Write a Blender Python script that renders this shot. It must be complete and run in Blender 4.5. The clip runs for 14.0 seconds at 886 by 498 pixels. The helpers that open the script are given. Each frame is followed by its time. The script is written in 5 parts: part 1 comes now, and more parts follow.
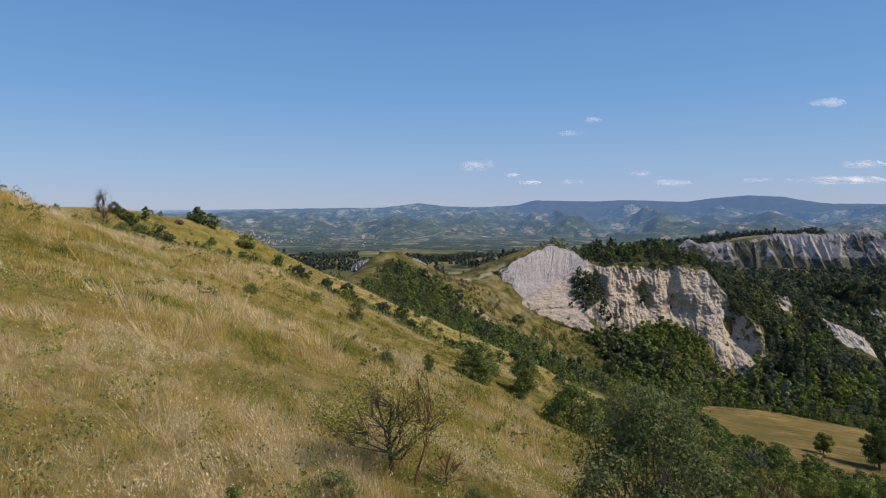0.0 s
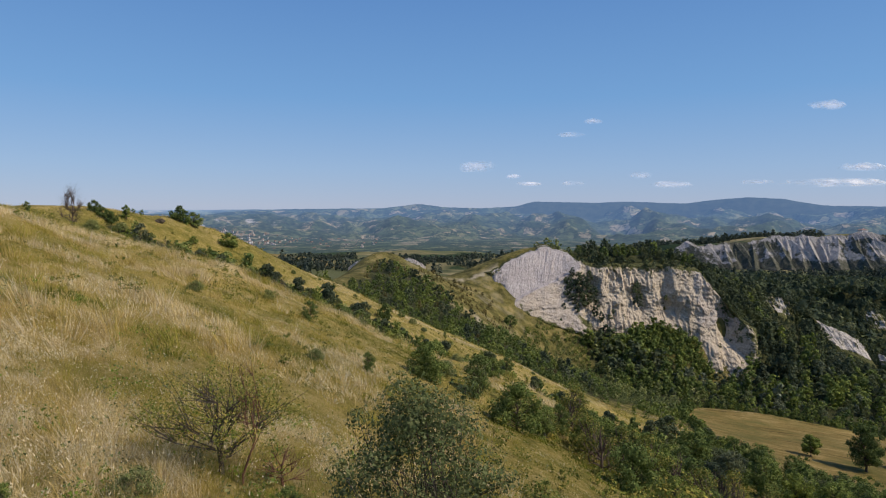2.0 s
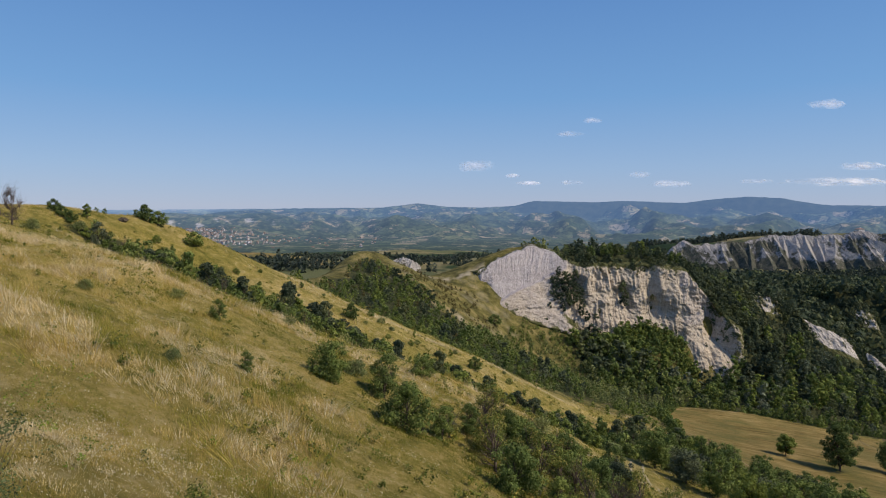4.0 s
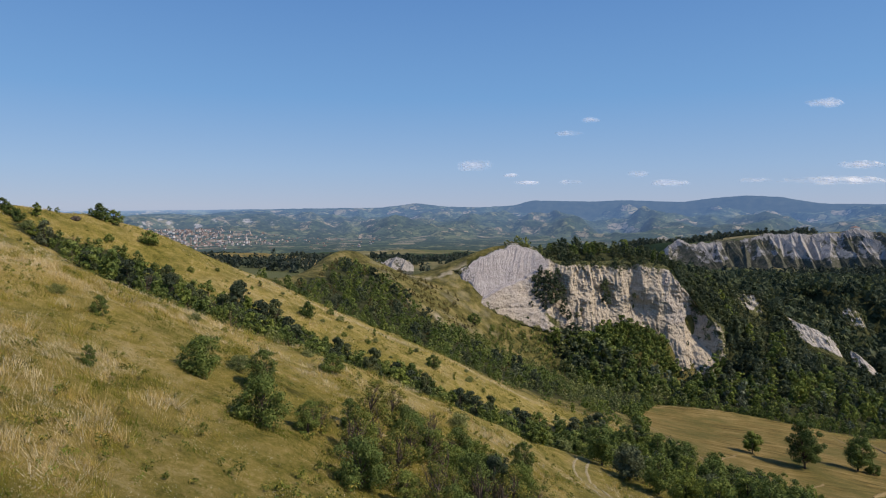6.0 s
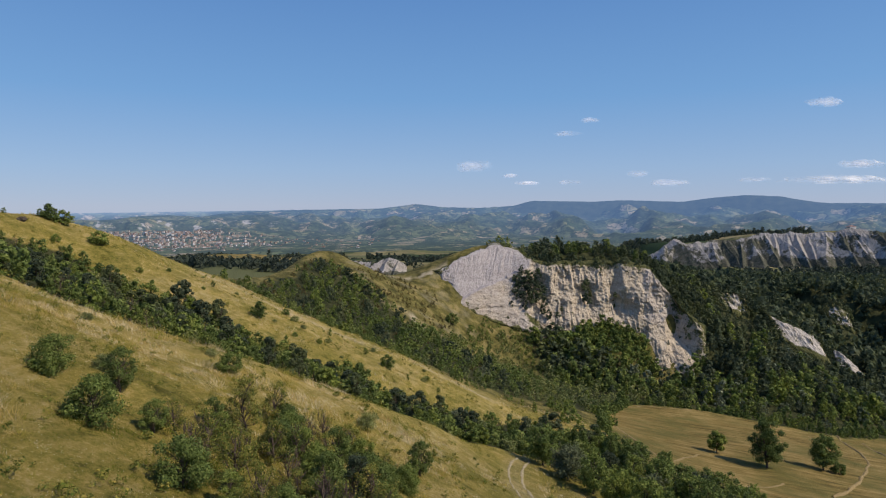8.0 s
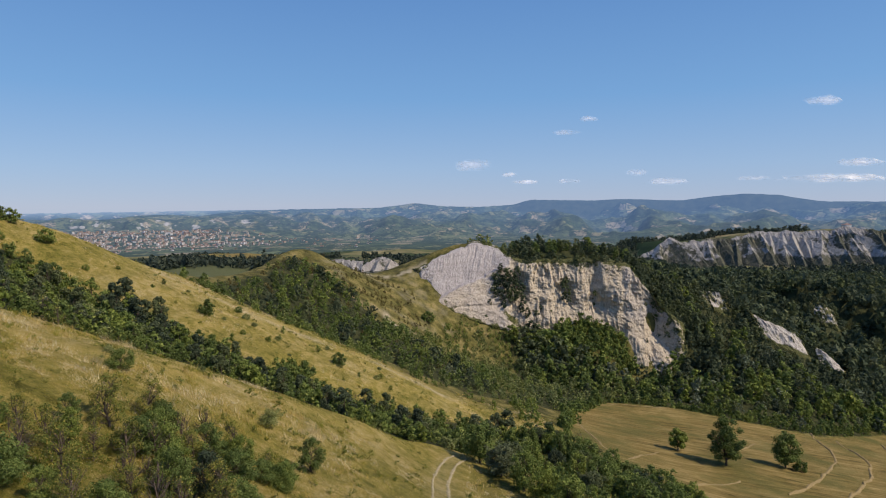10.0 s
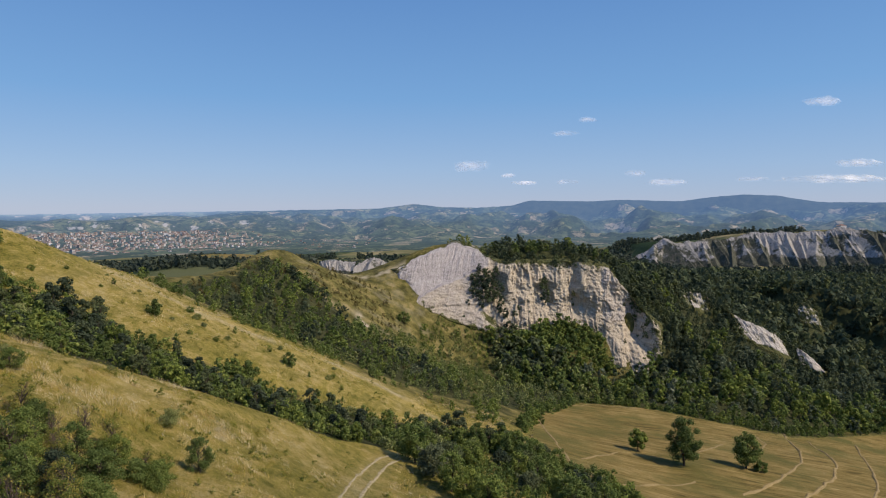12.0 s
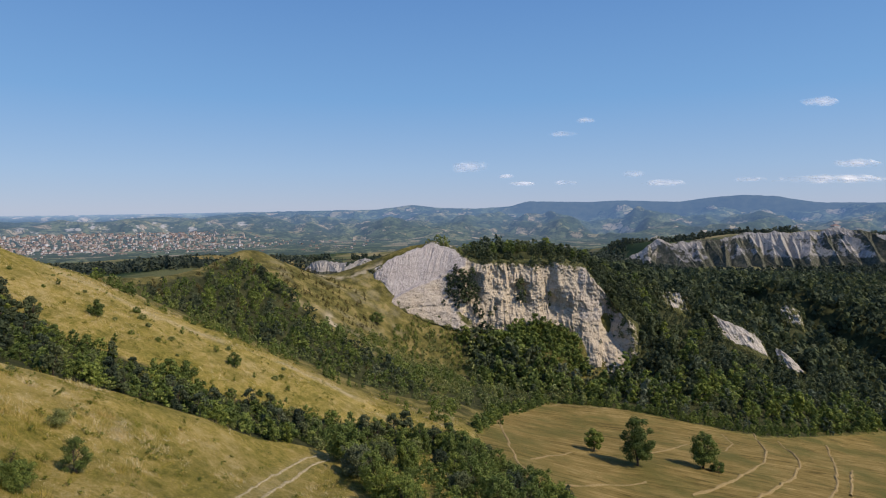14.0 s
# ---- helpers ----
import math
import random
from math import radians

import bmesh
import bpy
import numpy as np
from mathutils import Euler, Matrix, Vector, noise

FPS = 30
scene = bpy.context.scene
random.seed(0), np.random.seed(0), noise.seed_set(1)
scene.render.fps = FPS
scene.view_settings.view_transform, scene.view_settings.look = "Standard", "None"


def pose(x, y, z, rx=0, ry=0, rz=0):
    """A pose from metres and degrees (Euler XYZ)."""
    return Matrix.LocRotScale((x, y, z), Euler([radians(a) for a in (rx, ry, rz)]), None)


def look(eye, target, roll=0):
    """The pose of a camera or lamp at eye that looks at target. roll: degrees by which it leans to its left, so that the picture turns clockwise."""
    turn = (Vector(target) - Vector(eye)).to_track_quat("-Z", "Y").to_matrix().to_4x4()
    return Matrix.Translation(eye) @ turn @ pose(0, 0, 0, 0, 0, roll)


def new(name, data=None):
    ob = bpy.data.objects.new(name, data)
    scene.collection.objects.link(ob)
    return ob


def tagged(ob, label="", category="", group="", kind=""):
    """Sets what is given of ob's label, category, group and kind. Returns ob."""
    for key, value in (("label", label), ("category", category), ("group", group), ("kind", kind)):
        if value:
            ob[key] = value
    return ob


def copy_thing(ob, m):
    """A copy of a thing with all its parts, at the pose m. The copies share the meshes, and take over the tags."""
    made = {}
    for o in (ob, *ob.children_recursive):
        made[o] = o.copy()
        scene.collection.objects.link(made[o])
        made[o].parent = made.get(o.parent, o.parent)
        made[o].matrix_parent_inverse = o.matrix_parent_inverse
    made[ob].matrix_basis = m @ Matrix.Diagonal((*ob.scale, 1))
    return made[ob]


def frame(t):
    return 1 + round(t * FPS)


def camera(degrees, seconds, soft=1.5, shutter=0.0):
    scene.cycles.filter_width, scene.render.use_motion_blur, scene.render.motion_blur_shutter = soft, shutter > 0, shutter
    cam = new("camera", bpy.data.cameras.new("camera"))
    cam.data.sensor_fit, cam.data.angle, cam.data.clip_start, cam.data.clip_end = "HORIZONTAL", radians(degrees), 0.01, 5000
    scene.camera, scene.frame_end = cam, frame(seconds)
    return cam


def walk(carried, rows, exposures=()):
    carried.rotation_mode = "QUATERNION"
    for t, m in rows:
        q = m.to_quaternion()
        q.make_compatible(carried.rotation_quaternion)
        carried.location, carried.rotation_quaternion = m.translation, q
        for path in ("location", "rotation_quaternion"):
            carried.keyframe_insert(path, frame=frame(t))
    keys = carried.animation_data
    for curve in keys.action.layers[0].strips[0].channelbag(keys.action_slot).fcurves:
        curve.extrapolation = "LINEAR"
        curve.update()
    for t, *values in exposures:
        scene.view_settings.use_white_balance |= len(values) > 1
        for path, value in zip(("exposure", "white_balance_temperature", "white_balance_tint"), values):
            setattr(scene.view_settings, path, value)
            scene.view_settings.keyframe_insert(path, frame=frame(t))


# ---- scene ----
cam = camera(72.1, 14.0, soft=1.1)
PATH = [
    (0, (3.877, -2.138, 101.606), (3.877, -0.143, 101.464), -0.0),
    (0.5, (4.222, -2.104, 101.592), (4.222, -0.109, 101.451), 0.0),
    (1, (4.844, -2.032, 101.55), (4.844, -0.037, 101.409), 0.1),
    (1.5, (5.699, -1.94, 101.473), (5.699, 0.055, 101.334), 0.1),
    (2, (6.731, -1.789, 101.412), (6.731, 0.206, 101.273), 0.2),
    (2.5, (7.912, -1.661, 101.338), (7.913, 0.334, 101.2), 0.1),
    (3, (9.247, -1.584, 101.322), (9.248, 0.411, 101.183), 0.2),
    (3.5, (10.747, -1.423, 101.331), (10.749, 0.572, 101.19), 0.2),
    (4, (12.414, -1.409, 101.331), (12.414, 0.586, 101.19), 0.2),
    (4.2, (13.125, -1.405, 101.338), (13.124, 0.59, 101.194), 0.1),
    (6.3, (20.994, -1.295, 100.948), (20.994, 0.7, 100.808), -0.0),
    (6.5, (21.796, -1.281, 100.935), (21.794, 0.714, 100.796), 0.0),
    (7, (23.889, -1.171, 100.864), (23.887, 0.824, 100.724), -0.1),
    (7.5, (25.987, -1.008, 100.751), (25.985, 0.987, 100.613), -0.1),
    (8, (28.156, -0.867, 100.671), (28.154, 1.128, 100.532), -0.2),
    (10.5, (38.965, -0.41, 100.188), (38.962, 1.585, 100.046), -0.3),
    (11, (41.143, -0.373, 100.125), (41.14, 1.622, 99.984), -0.3),
    (11.5, (43.303, -0.349, 100.071), (43.3, 1.646, 99.931), -0.3),
    (12, (45.523, -0.228, 100.004), (45.52, 1.767, 99.865), -0.3),
    (12.5, (47.781, -0.109, 99.915), (47.778, 1.886, 99.776), -0.3),
    (13, (50.11, 0.002, 99.813), (50.108, 1.998, 99.676), -0.4),
    (13.5, (52.574, 0.079, 99.741), (52.571, 2.075, 99.604), -0.4),
    (14, (55.046, 0.111, 99.681), (55.044, 2.106, 99.545), -0.4),
]
walk(cam, [(t, look(eye, target, roll)) for t, eye, target, roll in PATH],
     [(0.0, 0.0, 6620, 10), (8.0, 0.0, 6640, 10), (10.5, 0.08, 6740, 10), (14.0, 0.08, 6740, 10)])

# ---- sun, sky and exposure ----
SUN_AZ, SUN_EL = radians(110), radians(46)     # azimuth from +Y towards +X
sun_dir = Vector((math.sin(SUN_AZ) * math.cos(SUN_EL), math.cos(SUN_AZ) * math.cos(SUN_EL), math.sin(SUN_EL)))
sun = new("sun", bpy.data.lights.new("sun", "SUN"))
sun.data.energy, sun.data.angle, sun.data.color = 4.1, radians(0.53), (1.0, 0.875, 0.72)
sun.matrix_world = look(sun_dir * 300, (0, 0, 0))
world = bpy.data.worlds.new("world")
scene.world = world
world.use_nodes = True
wn = world.node_tree
sky = wn.nodes.new("ShaderNodeTexSky")
sky.sky_type, sky.sun_disc, sky.sun_elevation, sky.sun_rotation = "NISHITA", False, SUN_EL, SUN_AZ
sky.altitude, sky.air_density, sky.dust_density, sky.ozone_density = 200, 1.0, 0.0, 4.0
# the clear blue of a dry summer afternoon, paler towards the horizon
wc = wn.nodes.new("ShaderNodeTexCoord")
ws = wn.nodes.new("ShaderNodeSeparateXYZ")
wn.links.new(wc.outputs["Generated"], ws.inputs[0])
wr = wn.nodes.new("ShaderNodeValToRGB")
we = wr.color_ramp.elements
we[0].position, we[0].color = 0.0, (3.00, 3.85, 5.75, 1)
we[1].position, we[1].color = 1.0, (0.62, 1.47, 3.95, 1)
for wp, wcol in ((0.06, (2.50, 3.85, 6.20, 1)), (0.17, (1.45, 3.2, 6.1, 1)), (0.33, (0.95, 2.35, 5.3, 1))):
    wk = we.new(wp)
    wk.color = wcol
wn.links.new(ws.outputs["Z"], wr.inputs[0])
wm = wn.nodes.new("ShaderNodeMix")
wm.data_type = "RGBA"
wm.inputs[0].default_value = 0.85
wn.links.new(sky.outputs[0], wm.inputs[6])
wn.links.new(wr.outputs[0], wm.inputs[7])
wn.nodes["Background"].inputs["Strength"].default_value = 0.11
wn.links.new(wm.outputs[2], wn.nodes["Background"].inputs["Color"])


# ---- materials ----
class Mat:
    """A small builder of node materials."""

    def __init__(self, name, rough=0.9, spec=0.2):
        self.m = bpy.data.materials.new(name)
        self.m.use_nodes = True
        self.t = self.m.node_tree
        self.b = self.t.nodes["Principled BSDF"]
        self.b.inputs["Roughness"].default_value = rough
        self.b.inputs["Specular IOR Level"].default_value = spec

    def node(self, kind, **values):
        n = self.t.nodes.new(kind)
        for k, v in values.items():
            if k in n.inputs:
                n.inputs[k].default_value = v
        return n

    def link(self, a, b):
        self.t.links.new(a, b)

    def where(self, scale=(1, 1, 1), turn=0.0, generated=False):
        g = self.node("ShaderNodeNewGeometry").outputs["Position"] if not generated else self.node("ShaderNodeTexCoord").outputs["Object"]
        mp = self.node("ShaderNodeMapping", Scale=scale, Rotation=(0, 0, turn))
        self.link(g, mp.inputs["Vector"])
        return mp.outputs[0]

    def noise(self, scale, detail=4, rough=0.6, vec=None, dist=0.0):
        n = self.node("ShaderNodeTexNoise", Scale=scale, Detail=detail, Roughness=rough, Distortion=dist)
        self.link(vec if vec else self.where(), n.inputs["Vector"])
        return n.outputs["Fac"]

    def ramp(self, fac, stops):
        r = self.node("ShaderNodeValToRGB")
        e = r.color_ramp.elements
        e[0].position, e[0].color = stops[0][0], (*stops[0][1], 1)
        e[1].position, e[1].color = stops[-1][0], (*stops[-1][1], 1)
        for p, c in stops[1:-1]:
            k = e.new(p)
            k.color = (*c, 1)
        self.link(fac, r.inputs[0])
        return r.outputs["Color"]

    def step(self, fac, a, b):
        r = self.node("ShaderNodeMapRange")
        r.inputs["From Min"].default_value, r.inputs["From Max"].default_value = a, b
        self.link(fac, r.inputs["Value"])
        return r.outputs["Result"]

    def mix(self, fac, a, b, mode="MIX"):
        n = self.t.nodes.new("ShaderNodeMix")
        n.data_type, n.blend_type = "RGBA", mode
        for s, v in ((n.inputs[0], fac), (n.inputs[6], a), (n.inputs[7], b)):
            if isinstance(v, (int, float)):
                s.default_value = v
            elif isinstance(v, tuple):
                s.default_value = (*v, 1)
            else:
                self.link(v, s)
        return n.outputs[2]

    def math(self, op, a, b=0.0):
        n = self.t.nodes.new("ShaderNodeMath")
        n.operation = op
        for s, v in ((n.inputs[0], a), (n.inputs[1], b)):
            if isinstance(v, (int, float)):
                s.default_value = v
            else:
                self.link(v, s)
        return n.outputs[0]

    def attr(self, name):
        n = self.node("ShaderNodeAttribute")
        n.attribute_name = name
        return n.outputs["Fac"]

    def island(self):
        return self.node("ShaderNodeNewGeometry").outputs["Random Per Island"]

    def bump(self, fac, strength, distance=0.1):
        n = self.node("ShaderNodeBump", Strength=strength, Distance=distance)
        self.link(fac, n.inputs["Height"])
        self.link(n.outputs[0], self.b.inputs["Normal"])

    def color(self, c):
        if isinstance(c, tuple):
            self.b.inputs["Base Color"].default_value = (*c, 1)
        else:
            self.link(c, self.b.inputs["Base Color"])
        return self

    def leafy(self, c, share=0.35):
        """Lets part of the light through, as leaves and grass do."""
        tr = self.node("ShaderNodeBsdfTranslucent")
        self.link(c, tr.inputs["Color"])
        mx = self.node("ShaderNodeMixShader")
        mx.inputs[0].default_value = share
        self.link(self.b.outputs[0], mx.inputs[1])
        self.link(tr.outputs[0], mx.inputs[2])
        self.link(mx.outputs[0], self.t.nodes["Material Output"].inputs["Surface"])


def leaf_material(name, stops, share=0.3, tint=0.5):
    """Leaves that vary leaf by leaf, and plant by plant through the tint attribute or the object."""
    k = Mat(name, 0.8, 0.08)
    c = k.ramp(k.island(), stops)
    ob = k.node("ShaderNodeObjectInfo").outputs["Random"]
    v = k.math("ADD", k.attr("tint"), ob)
    v = k.math("FRACT", v)
    dark = k.ramp(v, [(0.0, (0.55, 0.62, 0.66)), (0.45, (0.95, 1, 0.95)), (0.85, (1.3, 1.25, 0.85)), (1.0, (1.6, 1.5, 1.5))])
    c = k.mix(tint, c, dark, "MULTIPLY")
    k.color(c)
    k.leafy(c, share)
    return k.m


def grass_material():
    k = Mat("grass_blades", 0.85, 0.06)
    hue = k.math("ADD", k.attr("tint"), k.math("MULTIPLY", k.math("SUBTRACT", k.island(), 0.5), 0.30))
    c = k.ramp(hue, [(0.0, (0.120, 0.145, 0.022)), (0.22, (0.270, 0.262, 0.042)), (0.45, (0.42, 0.345, 0.080)), (0.68, (0.58, 0.42, 0.145)), (0.86, (0.66, 0.53, 0.27)), (1.0, (0.84, 0.75, 0.54))])
    k.color(c)
    k.leafy(c, 0.4)
    return k.m


def ground_material():
    k = Mat("ground", 0.95, 0.08)
    big = k.noise(0.06, 5, 0.65)
    mid = k.noise(0.6, 6, 0.72)
    fine = k.noise(3.2, 8, 0.85)
    blend = k.math("ADD", k.math("MULTIPLY", big, 0.30), k.math("ADD", k.math("MULTIPLY", mid, 0.34), k.math("MULTIPLY", fine, 0.36)))
    grass = k.ramp(blend, [(0.39, (0.062, 0.060, 0.012)), (0.44, (0.158, 0.142, 0.028)), (0.485, (0.255, 0.208, 0.050)), (0.53, (0.345, 0.262, 0.086)), (0.59, (0.45, 0.355, 0.17))])
    moss = k.ramp(mid, [(0.35, (0.055, 0.058, 0.012)), (0.65, (0.175, 0.160, 0.036))])
    grass = k.mix(k.math("MULTIPLY", k.step(k.noise(0.22, 7, 0.75), 0.45, 0.60), 0.45), grass, moss)
    # hay field: mown stubble with windrows
    rows = k.noise(0.8, 6, 0.7, k.where((0.13, 1.0, 0.0), -1.05), 1.4)
    hay = k.ramp(k.math("ADD", k.math("MULTIPLY", rows, 0.5), k.math("ADD", k.math("MULTIPLY", k.noise(0.30, 5, 0.7, k.where((0.16, 1.0, 0.0), 0.75), 1.5), 0.3), k.math("MULTIPLY", k.noise(0.08, 4), 0.2))),
                 [(0.40, (0.085, 0.064, 0.019)), (0.46, (0.165, 0.120, 0.037)), (0.52, (0.242, 0.175, 0.061)), (0.58, (0.315, 0.232, 0.092)), (0.66, (0.42, 0.32, 0.15))])
    hay = k.mix(k.step(k.noise(0.05, 6, 0.65), 0.47, 0.66), hay, (0.118, 0.110, 0.032))
    # woodland floor: the shade under the trees is put into its dark colour
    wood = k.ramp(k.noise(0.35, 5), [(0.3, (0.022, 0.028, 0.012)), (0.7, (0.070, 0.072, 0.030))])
    green = k.ramp(k.noise(0.2, 6, 0.7), [(0.36, (0.036, 0.038, 0.013)), (0.47, (0.088, 0.082, 0.025)), (0.55, (0.150, 0.130, 0.042)), (0.64, (0.24, 0.19, 0.08))])
    bare = k.ramp(k.noise(0.6, 6, 0.7), [(0.3, (0.30, 0.25, 0.17)), (0.7, (0.52, 0.45, 0.34))])
    # patchwork of the wide valley
    vor = k.node("ShaderNodeTexVoronoi", Scale=0.006)
    wv = k.node("ShaderNodeVectorMath")
    wv.operation = "ADD"
    k.link(k.where(), wv.inputs[0])
    nz = k.node("ShaderNodeTexNoise", Scale=0.004, Detail=3)
    k.link(k.where(), nz.inputs["Vector"])
    sc = k.node("ShaderNodeVectorMath")
    sc.operation = "SCALE"
    sc.inputs["Scale"].default_value = 120
    k.link(nz.outputs["Color"], sc.inputs[0])
    k.link(sc.outputs[0], wv.inputs[1])
    k.link(wv.outputs[0], vor.inputs["Vector"])
    sep = k.node("ShaderNodeSeparateColor")
    k.link(vor.outputs["Color"], sep.inputs[0])
    plain = k.ramp(sep.outputs[0], [(0.0, (0.060, 0.075, 0.034)), (0.30, (0.105, 0.112, 0.050)), (0.55, (0.15, 0.138, 0.062)), (0.80, (0.21, 0.178, 0.085)), (1.0, (0.30, 0.245, 0.13))])
    plain = k.mix(k.step(k.noise(0.0035, 5, 0.65), 0.5, 0.56), plain, (0.03, 0.05, 0.02))
    c = grass
    dry = k.ramp(blend, [(0.40, (0.15, 0.13, 0.028)), (0.46, (0.30, 0.24, 0.058)), (0.515, (0.41, 0.305, 0.095)), (0.59, (0.50, 0.39, 0.18))])
    for name, col in (("dry", dry), ("green", green), ("hay", hay), ("wood", wood), ("plain", plain), ("bare", bare)):
        c = k.mix(k.attr(name), c, col)
    k.color(c)
    k.bump(k.math("ADD", fine, mid), 0.8, 0.35)
    return k.m


def clay_material(name, pale, dark, warm, size=1.0, veg_haze=1.0):
    """Eroded clay: rills down the face, pale crests, grey and rusty bands."""
    k = Mat(name, 0.95, 0.1)
    rill = k.noise(1.0 / size, 7, 0.72, k.where((1.1, 1.1, 0.16)), 0.6)
    bands = k.noise(1.0 / size, 5, 0.6, k.where((0.05, 0.05, 0.55)), 0.3)
    patch = k.noise(0.06 / size, 5, 0.65)
    fine = k.noise(3.0 / size, 6, 0.8)
    v = k.math("ADD", k.math("MULTIPLY", rill, 0.5), k.math("ADD", k.math("MULTIPLY", fine, 0.3), k.math("MULTIPLY", bands, 0.2)))
    c = k.ramp(v, [(0.36, dark), (0.47, tuple(0.82 * x for x in pale)), (0.54, pale), (0.66, tuple(min(0.85, 1.2 * x) for x in pale))])
    tone = k.ramp(v, [(0.36, tuple(0.5 * x for x in warm)), (0.5, warm), (0.66, tuple(min(0.85, 1.25 * x) for x in warm))])
    c = k.mix(k.step(k.math("ADD", patch, k.attr("warm")), 0.80, 1.20), c, tone)
    green = k.step(k.math("ADD", k.noise(0.3 / size, 6, 0.75), k.attr("growth")), 0.98, 1.06)
    # plants on the clay; a factor above 1 paints distance haze in as blue
    veg = k.ramp(k.math("ADD", k.math("MULTIPLY", fine, 0.5), k.math("MULTIPLY", k.noise(0.7 / size, 5, 0.7), 0.5)), [(0.38, (0.030, 0.042, 0.017 * veg_haze ** 3)), (0.50, (0.082, 0.085, 0.032 * veg_haze ** 3)), (0.62, (0.16, 0.145, 0.06 * veg_haze ** 3))])
    c = k.mix(green, c, veg)
    k.color(c)
    k.bump(k.math("ADD", rill, fine), 0.7, 0.45 * size)
    return k.m


def bark_material(name, a, b):
    k = Mat(name, 0.9, 0.15)
    f = k.noise(14.0, 5, 0.7, k.where((1, 1, 0.25)))
    k.color(k.ramp(f, [(0.3, a), (0.7, b)]))
    k.bump(f, 0.5, 0.02)
    return k.m


def backdrop_material():
    """Hills and plain kilometres off; haze is painted as bluish emission growing with distance."""
    k = Mat("far_hills", 1.0, 0.0)
    nz = k.node("ShaderNodeTexNoise", Scale=0.009, Detail=3)
    k.link(k.where(), nz.inputs["Vector"])
    sc = k.node("ShaderNodeVectorMath")
    sc.operation = "SCALE"
    sc.inputs["Scale"].default_value = 70
    k.link(nz.outputs["Color"], sc.inputs[0])
    ad = k.node("ShaderNodeVectorMath")
    ad.operation = "ADD"
    k.link(k.where((0.55, 0.62, 1)), ad.inputs[0])
    k.link(sc.outputs[0], ad.inputs[1])
    cell = k.node("ShaderNodeTexVoronoi", Scale=0.021)
    edge = k.node("ShaderNodeTexVoronoi", Scale=0.021)
    cell.distance = "MANHATTAN"
    edge.feature = "DISTANCE_TO_EDGE"
    for n in (cell, edge):
        k.link(ad.outputs[0], n.inputs["Vector"])
    sep = k.node("ShaderNodeSeparateColor")
    k.link(cell.outputs["Color"], sep.inputs[0])
    c = k.ramp(sep.outputs[0], [(0.0, (0.036, 0.055, 0.030)), (0.35, (0.070, 0.090, 0.046)), (0.62, (0.105, 0.120, 0.060)), (0.80, (0.15, 0.145, 0.075)), (0.88, (0.21, 0.175, 0.11)), (1.0, (0.27, 0.225, 0.155))])
    hedge = k.step(k.math("ADD", edge.outputs["Distance"], k.math("MULTIPLY", k.noise(0.02, 4), 0.12)), 0.105, 0.075)
    c = k.mix(hedge, c, (0.028, 0.042, 0.024))
    woods = k.math("MULTIPLY", k.step(k.noise(0.0075, 9, 0.74), 0.50, 0.53), k.attr("woods"))
    c = k.mix(woods, c, k.ramp(k.noise(0.05, 4), [(0.3, (0.018, 0.03, 0.018)), (0.7, (0.045, 0.06, 0.032))]))
    grain = k.ramp(k.noise(0.035, 6, 0.75), [(0.34, (0.45, 0.48, 0.50)), (0.50, (1.0, 1.0, 1.0)), (0.68, (1.3, 1.25, 1.15))])
    c = k.mix(1.0, c, grain, "MULTIPLY")
    trees = k.step(k.noise(0.022, 7, 0.78), 0.535, 0.555)
    c = k.mix(k.math("MULTIPLY", trees, 0.8), c, (0.022, 0.034, 0.020))
    scar = k.step(k.noise(0.013, 8, 0.72), 0.56, 0.60)
    c = k.mix(k.math("MULTIPLY", scar, k.attr("scars")), c, (0.33, 0.31, 0.285))
    c = k.mix(k.attr("mount"), c, k.ramp(k.noise(0.02, 5), [(0.3, (0.022, 0.034, 0.024)), (0.7, (0.05, 0.06, 0.036))]))
    k.color(c)
    # painted haze: bluish emission, stronger and paler the farther off
    e = k.ramp(k.attr("haze_glow"), [(0.0, (0.026, 0.038, 0.055)), (0.55, (0.050, 0.078, 0.135)), (0.85, (0.068, 0.125, 0.255)), (0.93, (0.090, 0.160, 0.315)), (1.0, (0.185, 0.280, 0.480))])
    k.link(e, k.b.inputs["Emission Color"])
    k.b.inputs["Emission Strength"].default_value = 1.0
    return k.m


GROUND = ground_material()
GRASS = grass_material()
GREY_CLAY = clay_material("grey_clay", (0.50, 0.455, 0.41), (0.25, 0.22, 0.19), (0.55, 0.47, 0.36))
FAR_CLAY = clay_material("far_clay", (0.37, 0.35, 0.335), (0.19, 0.18, 0.17), (0.43, 0.37, 0.29), 4.0, 1.25)
CLIFF_CLAY = clay_material("cliff_clay", (0.43, 0.392, 0.38), (0.20, 0.175, 0.165), (0.455, 0.385, 0.295))
FAR_HILLS = backdrop_material()
OAK = leaf_material("oak_leaves", [(0.0, (0.080, 0.114, 0.031)), (0.5, (0.140, 0.179, 0.050)), (1.0, (0.233, 0.266, 0.085))], 0.3, 0.75)
WOODLAND = leaf_material("woodland_leaves", [(0.0, (0.064, 0.081, 0.051)), (0.5, (0.086, 0.106, 0.061)), (1.0, (0.117, 0.134, 0.077))], 0.3, 0.95)
GREY_LEAF = leaf_material("grey_green_leaves", [(0.0, (0.098, 0.125, 0.043)), (0.5, (0.181, 0.208, 0.075)), (1.0, (0.325, 0.335, 0.150))])
YELLOW_LEAF = leaf_material("yellowing_leaves", [(0.0, (0.092, 0.127, 0.025)), (0.6, (0.196, 0.207, 0.052)), (1.0, (0.380, 0.299, 0.081))])
